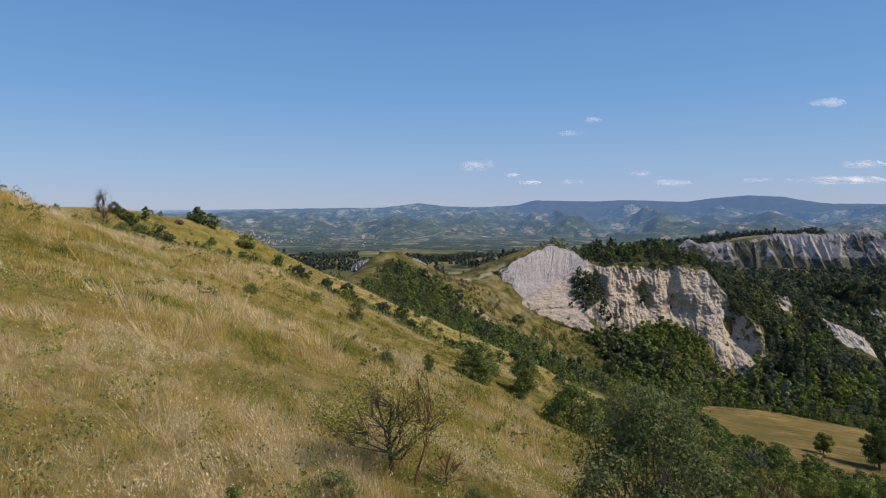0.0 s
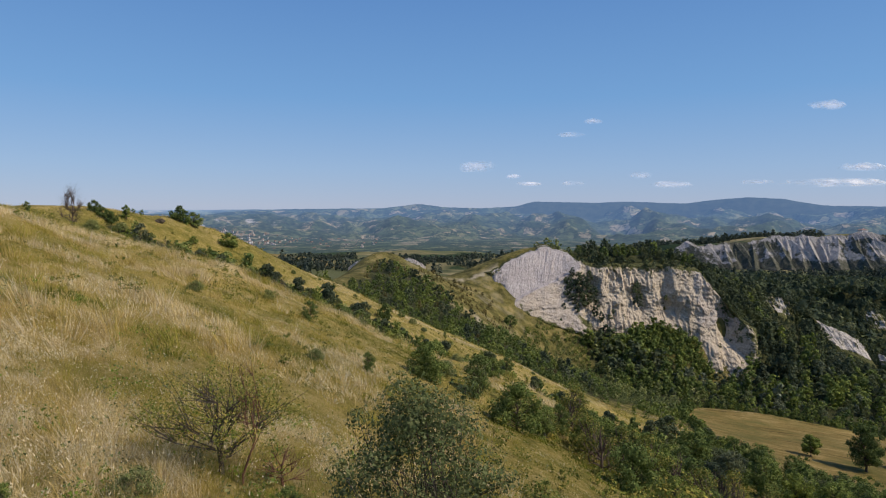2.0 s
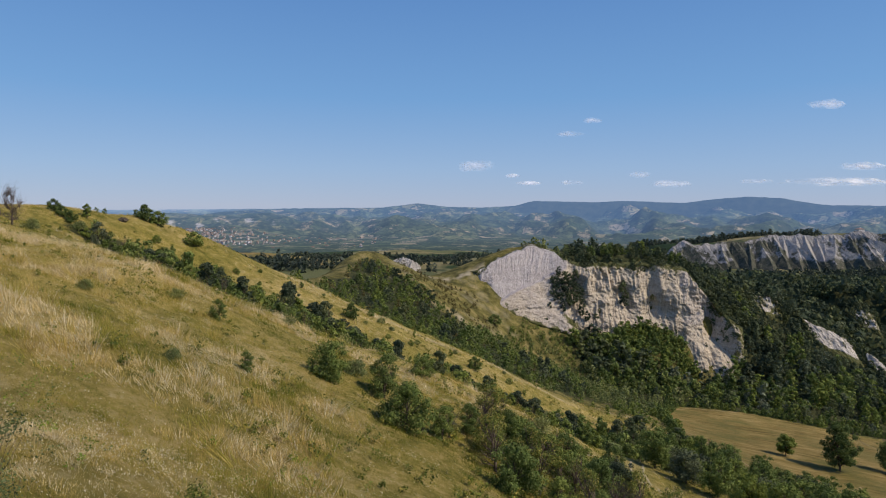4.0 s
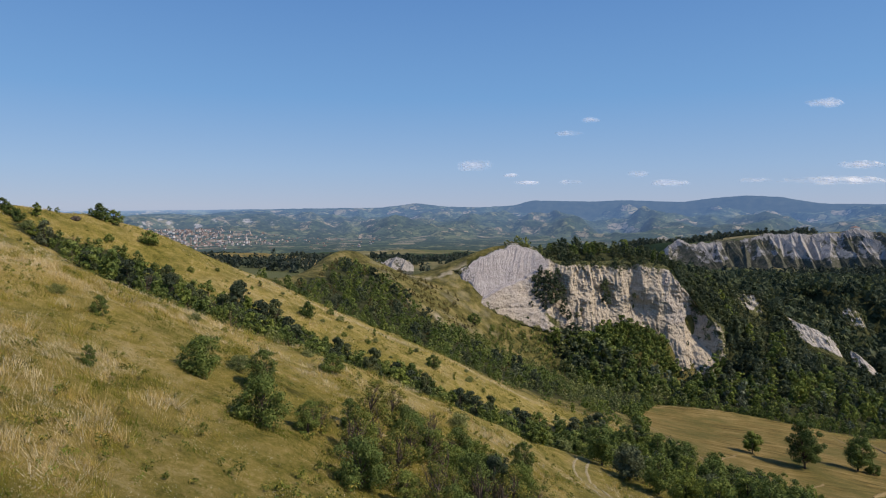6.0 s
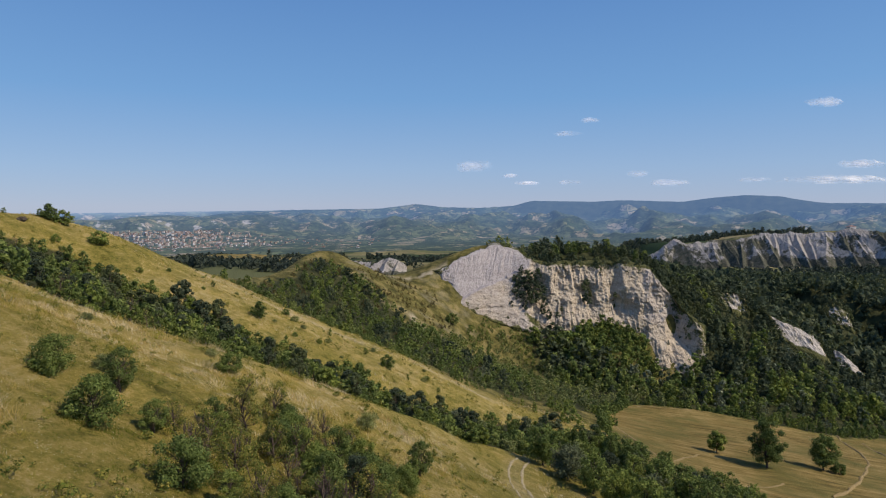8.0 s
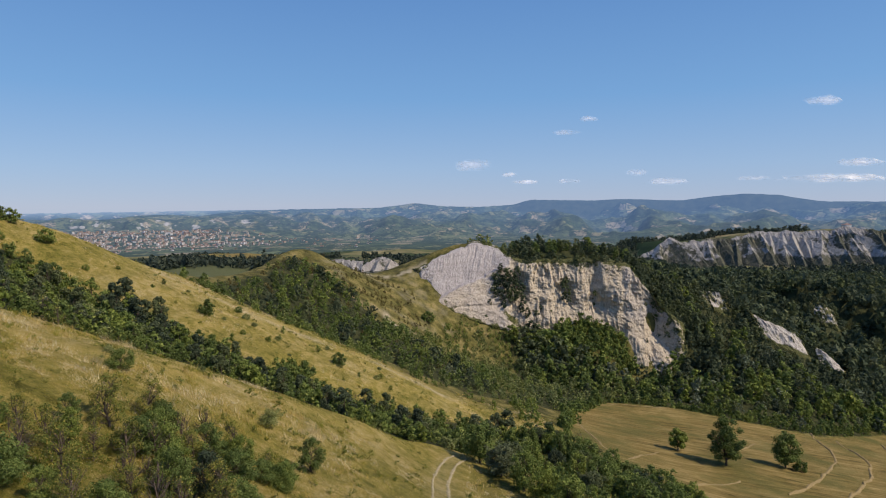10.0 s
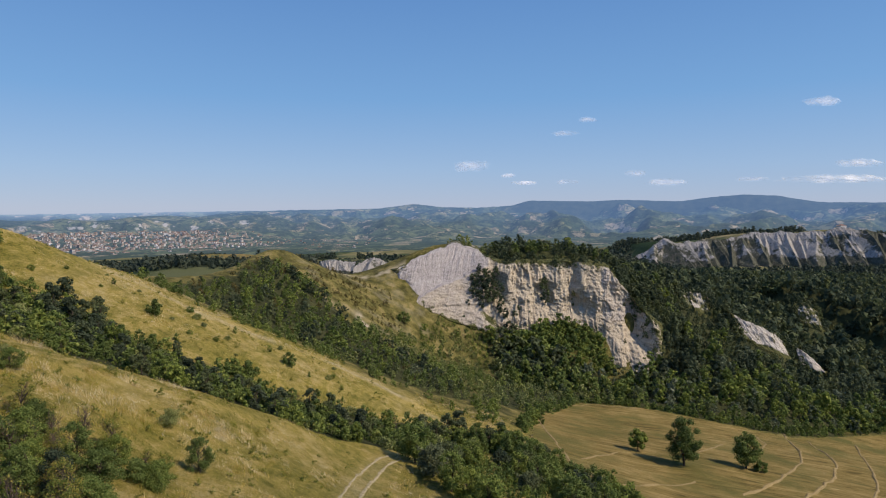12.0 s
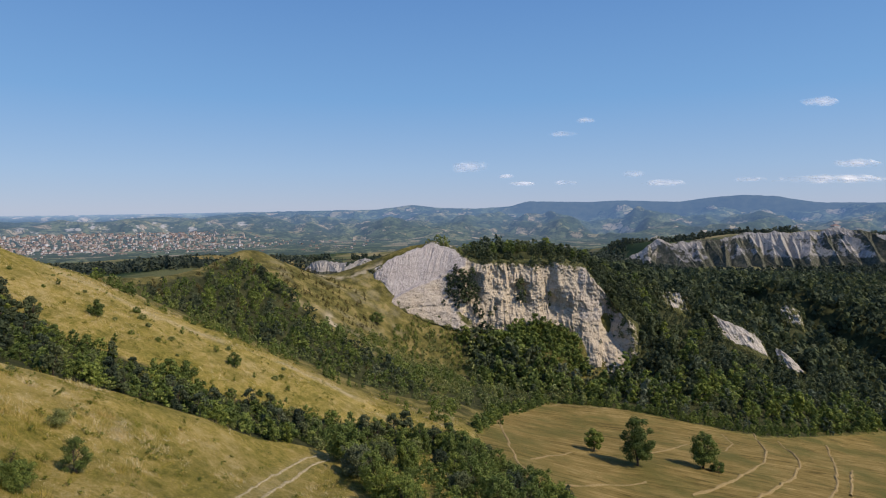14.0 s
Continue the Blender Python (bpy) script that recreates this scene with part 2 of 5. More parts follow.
BROWN_LEAF = leaf_material("browned_leaves", [(0.0, (0.075, 0.060, 0.028)), (0.6, (0.125, 0.105, 0.042)), (1.0, (0.20, 0.16, 0.075))])
ELM_LEAF = leaf_material("elm_leaves", [(0.0, (0.070, 0.092, 0.036)), (0.5, (0.120, 0.145, 0.056)), (1.0, (0.205, 0.222, 0.10))])
# leaves of the distant woods, with haze put into the colour as blue-grey
HAZY_LEAF = leaf_material("hazy_leaves", [(0.0, (0.050, 0.066, 0.056)), (0.5, (0.066, 0.084, 0.066)), (1.0, (0.092, 0.108, 0.080))], 0.3, 0.6)
DRY_TWIG = bark_material("dry_twigs", (0.075, 0.055, 0.042), (0.17, 0.13, 0.105))
RED_TWIG = bark_material("reddish_twigs", (0.09, 0.045, 0.03), (0.21, 0.11, 0.07))
BARK = bark_material("bark", (0.045, 0.035, 0.026), (0.13, 0.105, 0.08))


def soil_material():
    k = Mat("dusty_soil", 0.95, 0.05)
    f = k.noise(2.5, 6, 0.75)
    k.color(k.ramp(f, [(0.35, (0.18, 0.155, 0.065)), (0.5, (0.30, 0.25, 0.15)), (0.68, (0.44, 0.375, 0.26))]))
    k.bump(f, 0.5, 0.1)
    return k.m


SOIL = soil_material()


# ---- noise and the lie of the land ----
def lattice(i, j, seed):
    v = np.sin(i * 127.1 + j * 311.7 + seed * 74.7) * 43758.5453
    return v - np.floor(v)


def vnoise(x, y, seed=0):
    i, j = np.floor(x), np.floor(y)
    u, v = x - i, y - j
    u, v = u * u * (3 - 2 * u), v * v * (3 - 2 * v)
    a, b, c, d = lattice(i, j, seed), lattice(i + 1, j, seed), lattice(i, j + 1, seed), lattice(i + 1, j + 1, seed)
    return (a * (1 - u) + b * u) * (1 - v) + (c * (1 - u) + d * u) * v - 0.5


def fbm(x, y, octaves=4, seed=0):
    out, amp = 0.0, 1.0
    for k in range(octaves):
        out = out + amp * vnoise(x * 2 ** k, y * 2 ** k, seed + k)
        amp *= 0.5
    return out


def smooth(a, b, v):
    t = np.clip((v - a) / (b - a), 0, 1)
    return t * t * (3 - 2 * t)


# crest lines, gullies and slopes of the land (x, y, z)
CREST_NEAR = [(-34, -30, 104), (-27, -8, 103.6), (-25, 12, 103.6), (-22, 29, 103.7), (-20.6, 33, 102.3), (-19.4, 35.5, 100.8), (-17.2, 37, 98.9), (-15, 38.5, 98.3), (-13, 40, 98.0), (-9.6, 41, 97.0), (-2, 44.5, 93.8), (4, 48, 89.8),
              (12, 54, 85.4), (20, 62, 80.3), (27, 70, 74.5), (33, 77, 69), (39, 83, 65.5)]
NEAR_FACE = [(-8, 24, 98.2), (-3, 18.5, 97.3), (0, 6.5, 97.7), (3, 8, 97.5), (5.2, 14.5, 94.6), (7.6, 19.6, 92.4), (10.4, 28.7, 89.8), (16.3, 41, 85.2), (25.5, 44, 79.7),
             (29, 54, 76), (37, 72, 68)]
NEAR_FOOT = [(-12, -12, 100), (4, -4, 96.9), (16, -4, 91), (30, 6, 83), (38, 24, 77.5), (44, 44, 71.5), (50, 64, 66), (56, 78, 61.5)]
BACK_CREST = [(-70, 30, 104.5), (-62, 58, 102.5), (-51, 80, 101.2), (-44, 94, 100.9), (-38, 101, 99.5), (-31, 109, 95.3), (-24, 118, 89.8), (-11, 115, 84.8), (1, 113, 80),
              (11.4, 116, 74.7), (22, 118, 70), (30, 121, 65.2), (39, 120, 61), (48, 112, 58.5)]
GULLY_AB = [(-30, 57, 99.9), (-33, 67, 98.8), (-36, 84, 95.5), (-29, 88, 91.2), (-16, 82, 87.4), (-7, 77, 85), (1, 79.5, 80.5), (9, 80, 77), (17, 81, 73.6), (26, 84, 69), (34, 90, 64.6), (44, 94, 61)]
FACE_B = [(-30, 98, 94.5), (-18, 98, 88.5), (-3, 101, 82.2), (18, 105, 72.3), (34, 107, 64)]
GULLY_C = [(-22, 134, 84.6), (-14, 138, 80), (-5, 141, 75.8), (10, 144, 69.3), (25, 145, 62.6), (40, 143, 57), (56, 143, 52.8)]
FACE_C = [(-14, 166, 79.5), (-3, 160, 75.4), (12, 159, 68), (30, 155, 60.3), (57, 157, 50)]
KNOB = [(-24, 120, 89), (-22.5, 136, 84.8), (-22, 151, 83), (-20.6, 170, 81.4), (-19.7, 186, 81.4), (-18.6, 203, 83), (-17, 215, 85), (-15, 221, 84)]
KNOB_SIDE = [(-17, 214, 84.6), (-8, 202, 80), (3, 190, 75.2), (13, 179, 68), (24, 170, 62), (38, 165, 56)]
SADDLE = [(-14, 226, 81.6), (-13, 232, 80), (-3, 238, 75.6), (10, 243, 72.6), (22, 246, 74), (30, 250, 77.4), (38, 254.5, 81.3), (46, 258.5, 83.2), (54, 261, 83.2), (62, 259.5, 80.6), (74, 258, 78.6), (88, 258, 78.6), (101, 258, 78.6), (112, 257, 77), (119, 253, 68.5), (124, 251, 62), (130, 249, 57)]
BOWL = [(20, 189, 63.5), (30, 214, 59.2), (42, 213, 49), (57, 214, 42.5), (50, 190, 47.5), (68, 196, 40)]
CLIFF_FOOT = [(20, 238, 71), (26, 237.6, 70), (32.6, 235.4, 65.6), (39.3, 234, 61), (49, 233, 55.8), (56, 233.4, 53.4), (62, 233, 50.4), (68, 232, 46.6), (78, 233.5, 46.4), (86, 234, 45.8), (94, 231.6, 44), (103, 228.6, 40.4), (110, 226.5, 36), (119.8, 224, 35.4), (126, 229.6, 40), (133, 238, 47.6)]
PLATEAU = [(60, 275, 80), (110, 280, 75), (136, 297, 63), (180, 370, 54), (252, 462, 43), (330, 520, 34), (433, 576, 27), (620, 640, 18)]
WOOD_SLOPE = [(155, 270, 54), (182, 264, 42), (210, 272, 27), (240, 322, 35), (300, 350, 26), (330, 420, 28), (420, 430, 16)]
FIELD = [(64, 97, 56.6), (64, 118, 54), (67, 140, 49.3), (71, 153, 46), (78, 170, 41), (90, 193, 36.3), (110, 195, 34.2), (128, 190, 31.8), (152, 184, 27.8), (180, 199, 22.8), (211, 214, 17.6), (300, 258, 4)]
FIELD_MID = [(76, 100, 53), (90, 110, 48), (94, 120, 47.3), (111, 128, 43), (126, 140, 38.6), (142, 152, 34.3), (158, 158, 30), (200, 170, 21), (280, 190, 8)]
FIELD_NEAR = [(62, 82, 58.5), (76, 78, 55), (100, 90, 47.5), (130, 105, 41), (170, 120, 32), (240, 130, 16)]
EDGES = [(70, 40, 60), (110, 20, 50), (160, 60, 36), (260, 60, 12), (120, -40, 52), (40, -60, 82), (-40, -60, 108), (-90, 0, 108), (-95, 80, 102), (-70, 120, 82), (-52, 150, 67), (-48, 190, 60), (-45, 225, 58), (-30, 248, 62), (-80, 160, 64), (-100, 230, 52)]
BEYOND = [(-60, 300, 50), (-10, 290, 56), (40, 300, 66), (-95, 690, 38), (-60, 690, 38), (-25, 690, 42), (10, 690, 40), (-60, 640, 28), (-10, 625, 27), (-20, 400, 46), (60, 420, 40), (-160, 380, 34), (180, 520, 20), (330, 640, 8), (420, 330, 6), (480, 480, 8), (560, 240, -20), (600, 420, -4), (300, 60, -4)]


def along(line, gap=7.0):
    out = []
    for (a, b) in zip(line[:-1], line[1:]):
        a, b = np.array(a, float), np.array(b, float)
        n = max(1, int(np.hypot(*(b - a)[:2]) / gap))
        out += [a + (b - a) * i / n for i in range(n)]
    return out + [np.array(line[-1], float)]


KNOTS = []
for ln in (CREST_NEAR, NEAR_FACE, NEAR_FOOT, BACK_CREST, GULLY_AB, FACE_B, GULLY_C, FACE_C, KNOB, KNOB_SIDE, SADDLE, CLIFF_FOOT, FIELD, FIELD_MID, FIELD_NEAR):
    KNOTS += along(ln)
KNOTS += along(PLATEAU, 25)
for ln in (BOWL, WOOD_SLOPE, EDGES, BEYOND):
    KNOTS += [np.array(p, float) for p in ln]
KNOTS = np.array(KNOTS)


def kernel(px, py):
    return np.sqrt((px[:, None] - KNOTS[None, :, 0]) ** 2 + (py[:, None] - KNOTS[None, :, 1]) ** 2 + 9.0)


n_k = len(KNOTS)
big_m = np.zeros((n_k + 3, n_k + 3))
big_m[:n_k, :n_k] = kernel(KNOTS[:, 0], KNOTS[:, 1]) - 0.6 * np.eye(n_k)
big_m[:n_k, n_k:] = np.c_[np.ones(n_k), KNOTS[:, :2]]
big_m[n_k:, :n_k] = big_m[:n_k, n_k:].T
WEIGHTS = np.linalg.solve(big_m, np.r_[KNOTS[:, 2], 0, 0, 0])

# the clay face of the great cliff: how far back (y) it stands at x and height z
FACE = np.array([(54.4, 82.9, 257.2), (24.9, 69.8, 238.6), (35.4, 63.2, 236.3), (59.1, 52.1, 234.8), (71.8, 76.5, 250.1), (97.9, 70.8, 248.1),
                 (114.3, 71.9, 247.2), (129.4, 50.4, 238.2), (109.2, 46.7, 239.3), (118.8, 37.7, 226), (90.6, 59.5, 245), (61.4, 67.7, 245.7)])


def face_kernel(x, z):
    return np.sqrt((x[:, None] - FACE[None, :, 0]) ** 2 + (z[:, None] - FACE[None, :, 1]) ** 2 + 16.0)


n_f = len(FACE)
face_m = np.zeros((n_f + 3, n_f + 3))
face_m[:n_f, :n_f] = face_kernel(FACE[:, 0], FACE[:, 1]) - 2.0 * np.eye(n_f)
face_m[:n_f, n_f:] = np.c_[np.ones(n_f), FACE[:, :2]]
face_m[n_f:, :n_f] = face_m[:n_f, n_f:].T
FACE_W = np.linalg.solve(face_m, np.r_[FACE[:, 2], 0, 0, 0])


def face_y(x, z):
    x, z = np.atleast_1d(np.asarray(x, float)), np.atleast_1d(np.asarray(z, float))
    return face_kernel(x, z) @ FACE_W[:n_f] + FACE_W[n_f] + FACE_W[n_f + 1] * x + FACE_W[n_f + 2] * z


def near_land(x, y):
    out = np.empty(len(x))
    for s in range(0, len(x), 20000):
        e = slice(s, s + 20000)
        out[e] = kernel(x[e], y[e]) @ WEIGHTS[:n_k] + WEIGHTS[n_k] + WEIGHTS[n_k + 1] * x[e] + WEIGHTS[n_k + 2] * y[e]
    return out


def far_land(x, y):
    """The low country beyond the spurs, down to the valley floor."""
    r = np.hypot(x, y)
    z = 20 - 100 * smooth(700, 2300, r) + 26 * fbm(x / 260, y / 260, 4, 5) * smooth(300, 900, r) * (1 - smooth(2000, 2900, r))
    # the long ridge with the far clay cliffs
    ridge_y = 1004 + 12 * np.sin(x / 70)
    along_r = smooth(335, 415, x) * (1 - smooth(1300, 1600, x))
    crest = np.interp(x, RIDGE_X, RIDGE_Z) - 3 - 0.10 * np.maximum(0, y - ridge_y - 40)
    z = np.where(y > ridge_y, z * (1 - along_r) + along_r * np.maximum(z, crest), z * (1 - along_r) + along_r * (3 + 0.012 * (x - 430) * (x < 1400) - 0.03 * (ridge_y - y)))
    # a low mown hill beyond the knoll
    return z + 13 * np.exp(-((x + 345) / 95) ** 2 - ((y - 1010) / 120) ** 2)


# the crest of the far ridge (x, z)
RIDGE_X = [330, 360, 385, 409, 435, 469, 520, 554, 593, 636, 678, 704, 726, 765, 800, 900, 1100]
RIDGE_Z = [5, 16, 30, 44.5, 38.5, 42.5, 44.5, 53.5, 54.5, 55, 58.5, 63, 58.5, 51, 49, 53, 48]
CUT = [(38, 245.5), (42, 246.5), (50, 248.5), (60, 248.5), (70, 247), (80, 247), (90, 247), (100, 246), (110, 242.5), (118, 239.5), (126, 241)]


def near_line(line, x, y, wide):
    """1 on a plan line, falling off to 0 at a few times the width."""
    d = np.full(x.shape, 1e9)
    near = (x > 20) & (x < 140) & (y > 225) & (y < 270)
    px, py = x[near], y[near]
    best = np.full(px.shape, 1e9)
    for (ax, ay), (bx, by) in zip(line[:-1], line[1:]):
        t = np.clip(((px - ax) * (bx - ax) + (py - ay) * (by - ay)) / ((bx - ax) ** 2 + (by - ay) ** 2), 0, 1)
        best = np.minimum(best, np.hypot(px - ax - t * (bx - ax), py - ay - t * (by - ay)))
    d[near] = best
    return np.exp(-(np.minimum(d, 1e4) / wide) ** 2)


def height(x, y):
    x, y = np.atleast_1d(np.asarray(x, float)), np.atleast_1d(np.asarray(y, float))
    shape = x.shape
    x, y = x.ravel(), y.ravel()
    far = far_land(x, y)
    d = np.maximum(np.maximum(-130 - x, x - 560) / 1.0, np.maximum(-120 - y, y - 560))
    w = smooth(0, 260, d)
    z = far.copy()
    near = w < 1
    z[near] = near_land(x[near], y[near]) * (1 - w[near]) + far[near] * w[near]
    z -= 8 * near_line(CUT, x, y, 5.5)
    # the shaded ravine in the wood: a hollow below a scarp that faces away from the sun
    q = x - 262 + 0.55 * (y - 330)
    z += (13 * smooth(-3, 4, q) * smooth(60, 20, q) - 5 * np.exp(-((q + 10) / 9) ** 2)) * smooth(270, 292, y) * smooth(392, 362, y)
    # spurs and gullies of the wooded slope
    slope = smooth(132, 150, x) * smooth(215, 245, y) * smooth(480, 400, y)
    z += slope * 5.0 * (0.35 - np.abs(fbm((x - 0.3 * y) / 42, y / 130, 3, 61)) * 1.7)
    rough = 1 - inside(FIELD_PLAN, x, y) * 0.8
    z += rough * (0.9 * fbm(x / 11, y / 11, 3, 11) + 0.22 * fbm(x / 1.7, y / 1.7, 2, 21)) * (1 - smooth(600, 900, np.hypot(x, y)))
    return z.reshape(shape)


def at(x, y):
    return float(height(x, y)[0])


def inside(plan, x, y):
    hit = np.zeros(np.shape(x), bool)
    for (ax, ay), (bx, by) in zip(plan, plan[1:] + plan[:1]):
        cross = (ay > y) != (by > y)
        hit ^= cross & (x < (bx - ax) * (y - ay) / ((by - ay) if by != ay else 1e-9) + ax)
    return hit.astype(float)


FIELD_PLAN = [(62, 92), (62, 118), (66, 141), (70, 153), (77, 170), (89, 192), (110, 194), (128, 189), (152, 183), (180, 198), (211, 213), (300, 257), (420, 300), (420, 150), (240, 110), (120, 88), (84, 84)]
WOOD_PLAN = [(52, 259), (60, 257.5), (70, 256), (78, 256.5), (87, 257.5), (97, 257.5), (106, 256.5), (114, 253), (121, 247), (126, 232), (112, 219), (96, 228), (82, 236), (60, 236), (50, 232), (46, 222), (52, 206), (60, 190), (58, 172), (54, 160), (60, 152), (69, 153), (76, 171), (88, 194), (110, 197),
             (128, 192), (152, 186), (180, 201), (211, 216), (300, 260), (430, 310), (600, 420), (700, 640), (600, 700), (430, 620), (240, 540), (150, 400), (100, 310), (60, 285), (46, 268)]
KNOB_WOOD = [(-18, 141), (-17, 160), (-16.5, 178), (-16, 190), (-16, 203), (-12, 210), (-5, 203), (6, 192), (16, 182), (28, 173), (44, 170), (54, 160), (48, 143), (26, 141), (8, 139.5), (-3, 138), (-12, 138)]
GULLY_WOOD = [(-42, 86), (-30, 94), (-15, 90), (-6, 89), (2, 90), (12, 92), (21, 95), (30, 98.5), (38, 103), (47, 107), (54, 109), (62, 107), (60, 98), (52, 97), (45, 93), (40, 85), (34, 81), (26, 75), (17, 68.5), (9, 62), (1, 58), (-7, 55), (-14, 56), (-20, 64), (-27, 74), (-33, 82)]
GULLY_C_WOOD = [(-22, 137), (-8, 144), (8, 149), (26, 150), (44, 149), (58, 149), (60, 136), (46, 136), (30, 137), (14, 138), (-2, 135)]


# ---- meshes ----
def mesh_object(name, verts, faces, material, attrs=None, parent=None, shade=False):
    me = bpy.data.meshes.new(name)
    verts, faces = np.asarray(verts, np.float32), np.asarray(faces, np.int32)
    n, k = faces.shape
    me.vertices.add(len(verts))
    me.vertices.foreach_set("co", verts.ravel())
    me.loops.add(n * k)
    me.loops.foreach_set("vertex_index", faces.ravel())
    me.polygons.add(n)
    me.polygons.foreach_set("loop_start", np.arange(0, n * k, k, dtype=np.int32))
    me.polygons.foreach_set("loop_total", np.full(n, k, np.int32))
    me.polygons.foreach_set("use_smooth", np.full(n, shade, bool))
    me.update(calc_edges=True)
    me.validate()
    for a, v in (attrs or {}).items():
        me.attributes.new(a, "FLOAT", "POINT").data.foreach_set("value", np.asarray(v, np.float32))
    me.materials.append(material)
    ob = new(name, me)
    ob.parent = parent
    return ob


def sheet(xs, ys):
    gx, gy = np.meshgrid(xs, ys)
    nx, ny = len(xs), len(ys)
    i = np.arange(nx * ny).reshape(ny, nx)
    faces = np.stack([i[:-1, :-1], i[:-1, 1:], i[1:, 1:], i[1:, :-1]], -1).reshape(-1, 4)
    return gx.ravel(), gy.ravel(), faces


def soft_inside(plan, x, y, blur=2.0):
    jx, jy = 2 * blur * fbm(x / 7, y / 7, 3, 31), 2 * blur * fbm(x / 7, y / 7, 3, 37)
    return inside(plan, x + jx, y + jy)


# ---- the ground: one sheet to the horizon ----
def chain(stops, grow, end):
    """Coordinates with a step for each stretch, then growing steps to the end."""
    out = [stops[0][0]]
    for (a, st), (b, _) in zip(stops[:-1], stops[1:]):
        out += list(np.linspace(a, b, int(round((b - a) / st)) + 1)[1:])
    st = stops[-1][1]
    while out[-1] < end:
        st *= grow
        out.append(out[-1] + st)
    return np.array(out)


GX = np.r_[-chain([(62, 0.95), (63, 0.95)], 1.06, 4700)[::-1], chain([(-61, 1.0), (-10, 0.6), (45, 0.6), (46, 1.1), (165, 1.1)], 1.05, 4700)]
GY = np.r_[-chain([(4, 1.0), (5, 1.0)], 1.08, 1200)[::-1], chain([(-3, 0.7), (85, 0.7), (86, 1.1), (265, 1.1)], 1.05, 4850)]


def straw(x, y):
    """How far the grass has dried along the crests of the spurs."""
    back = np.interp(x, [-62, -51, -44, -38, -31, -24, -11, 1, 11.4, 22, 30, 39, 48], [58, 80, 94, 101, 109, 118, 115, 113, 116, 118, 121, 120, 112])
    band = np.exp(-((y + 0.8 - back) / 2.3) ** 2) * (x < 50) * (x > -64)
    front = np.interp(x, [c[0] for c in CREST_NEAR], [c[1] for c in CREST_NEAR])
    band = np.maximum(band, np.exp(-((y + 1.6 - front) / 2.6) ** 2) * (x > -9) * (x < 40) * 0.8)
    return band * np.clip(0.75 + 1.4 * fbm(x / 6, y / 6, 3, 93), 0.2, 1)


gx, gy, gf = sheet(GX, GY)
gz = height(gx, gy)
field = inside(FIELD_PLAN, gx, gy)
field = np.maximum(field, soft_inside([(-500, 860), (-220, 800), (-150, 960), (-330, 1110), (-500, 1080)], gx, gy, 8))
wood = np.maximum.reduce([soft_inside(p, gx, gy) for p in (WOOD_PLAN, KNOB_WOOD, GULLY_WOOD)])
wood = np.maximum(wood, 0.7 * soft_inside(GULLY_C_WOOD, gx, gy))
far_r = np.hypot(gx, gy)
green = np.clip(smooth(118, 130, gy) * (1 - smooth(380, 600, far_r)) + 0.55 * smooth(18, 60, gx) * (gy < 80), 0, 1) * 0.92
plain = smooth(330, 470, far_r)
# the double track that runs down the spur and into the hedge
tx = np.interp(gy, [40, 56, 66, 73, 78, 86], [37.5, 36.4, 36.3, 37.0, 38.4, 42])
bare = 0.10 * np.exp(-((gx - tx) / 1.3) ** 2) * (gy > 40) * (gy < 82)
bare = np.maximum(bare, 0.5 * np.exp(-((gx - 24 + 0.35 * (gy - 57)) / 0.35) ** 2) * (np.abs(gy - 57) < 2.4))
crest_path = np.interp(gx, [-24, -11, 1, 11.4, 22, 30, 39, 48], [118, 115, 113, 116, 118, 121, 120, 112])
bare = np.maximum(bare, 0.55 * np.clip(0.6 + 2.2 * fbm(gx / 5, gy / 5, 3, 95), 0, 1) * np.exp(-((gy + 1.0 - crest_path) / 1.2) ** 2) * (gx > -26) * (gx < 46))
broken = np.clip(0.5 + 2.4 * fbm(gx / 3.5, gy / 3.5, 4, 97), 0, 1)
bare = np.maximum(bare, 0.95 * broken * np.exp(-(((gx - 20 + 0.25 * (gy - 190)) / 2.4) ** 2 + ((gy - 191) / 6.0) ** 2) ** 2))
bare = np.maximum(bare, 0.95 * broken * np.exp(-((gy + 1.6 - np.interp(gx, [-16, -13, -3, 10, 22, 30], [222, 231, 237, 242, 245, 250])) / 3.2) ** 2) * (gx > -17) * (gx < 30))
scald = smooth(0.10, 0.22, fbm(gx / 8, gy / 5.5, 4, 99)) * smooth(-14, -4, gx) * smooth(46, 36, gx) * smooth(176, 188, gy) * smooth(250, 242, gy)
bare = np.maximum(bare, 0.22 * scald * (0.3 + 0.7 * broken))
wood = wood * (1 - 0.85 * smooth(66, 60, gx) * smooth(186, 194, gy) * smooth(246, 240, gy) * (gx > 40))
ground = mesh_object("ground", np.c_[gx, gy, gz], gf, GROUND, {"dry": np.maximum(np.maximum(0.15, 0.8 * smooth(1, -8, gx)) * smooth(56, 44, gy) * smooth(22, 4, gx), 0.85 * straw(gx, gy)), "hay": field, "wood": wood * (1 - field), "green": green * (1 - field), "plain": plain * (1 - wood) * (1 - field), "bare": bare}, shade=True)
tagged(ground, "dry grassy hills, mown hay field and wide valley floor", "ground", kind="structure")


# ---- the far hills and mountains ----
SKYLINE = [(-0.95, 60), (-0.55, 66), (-0.38, 72), (-0.28, 76), (-0.19, 82), (-0.10, 88), (-0.045, 122), (0.0, 96), (0.06, 90), (0.115, 104), (0.145, 142), (0.24, 134), (0.30, 142), (0.345, 136), (0.395, 130), (0.45, 160), (0.495, 172), (0.55, 163), (0.62, 116), (0.95, 104)]
ang, rad = np.arctan(np.linspace(-0.98, 0.98, 560)), np.r_[np.linspace(2350, 4600, 190), np.linspace(4615, 4840, 24)]
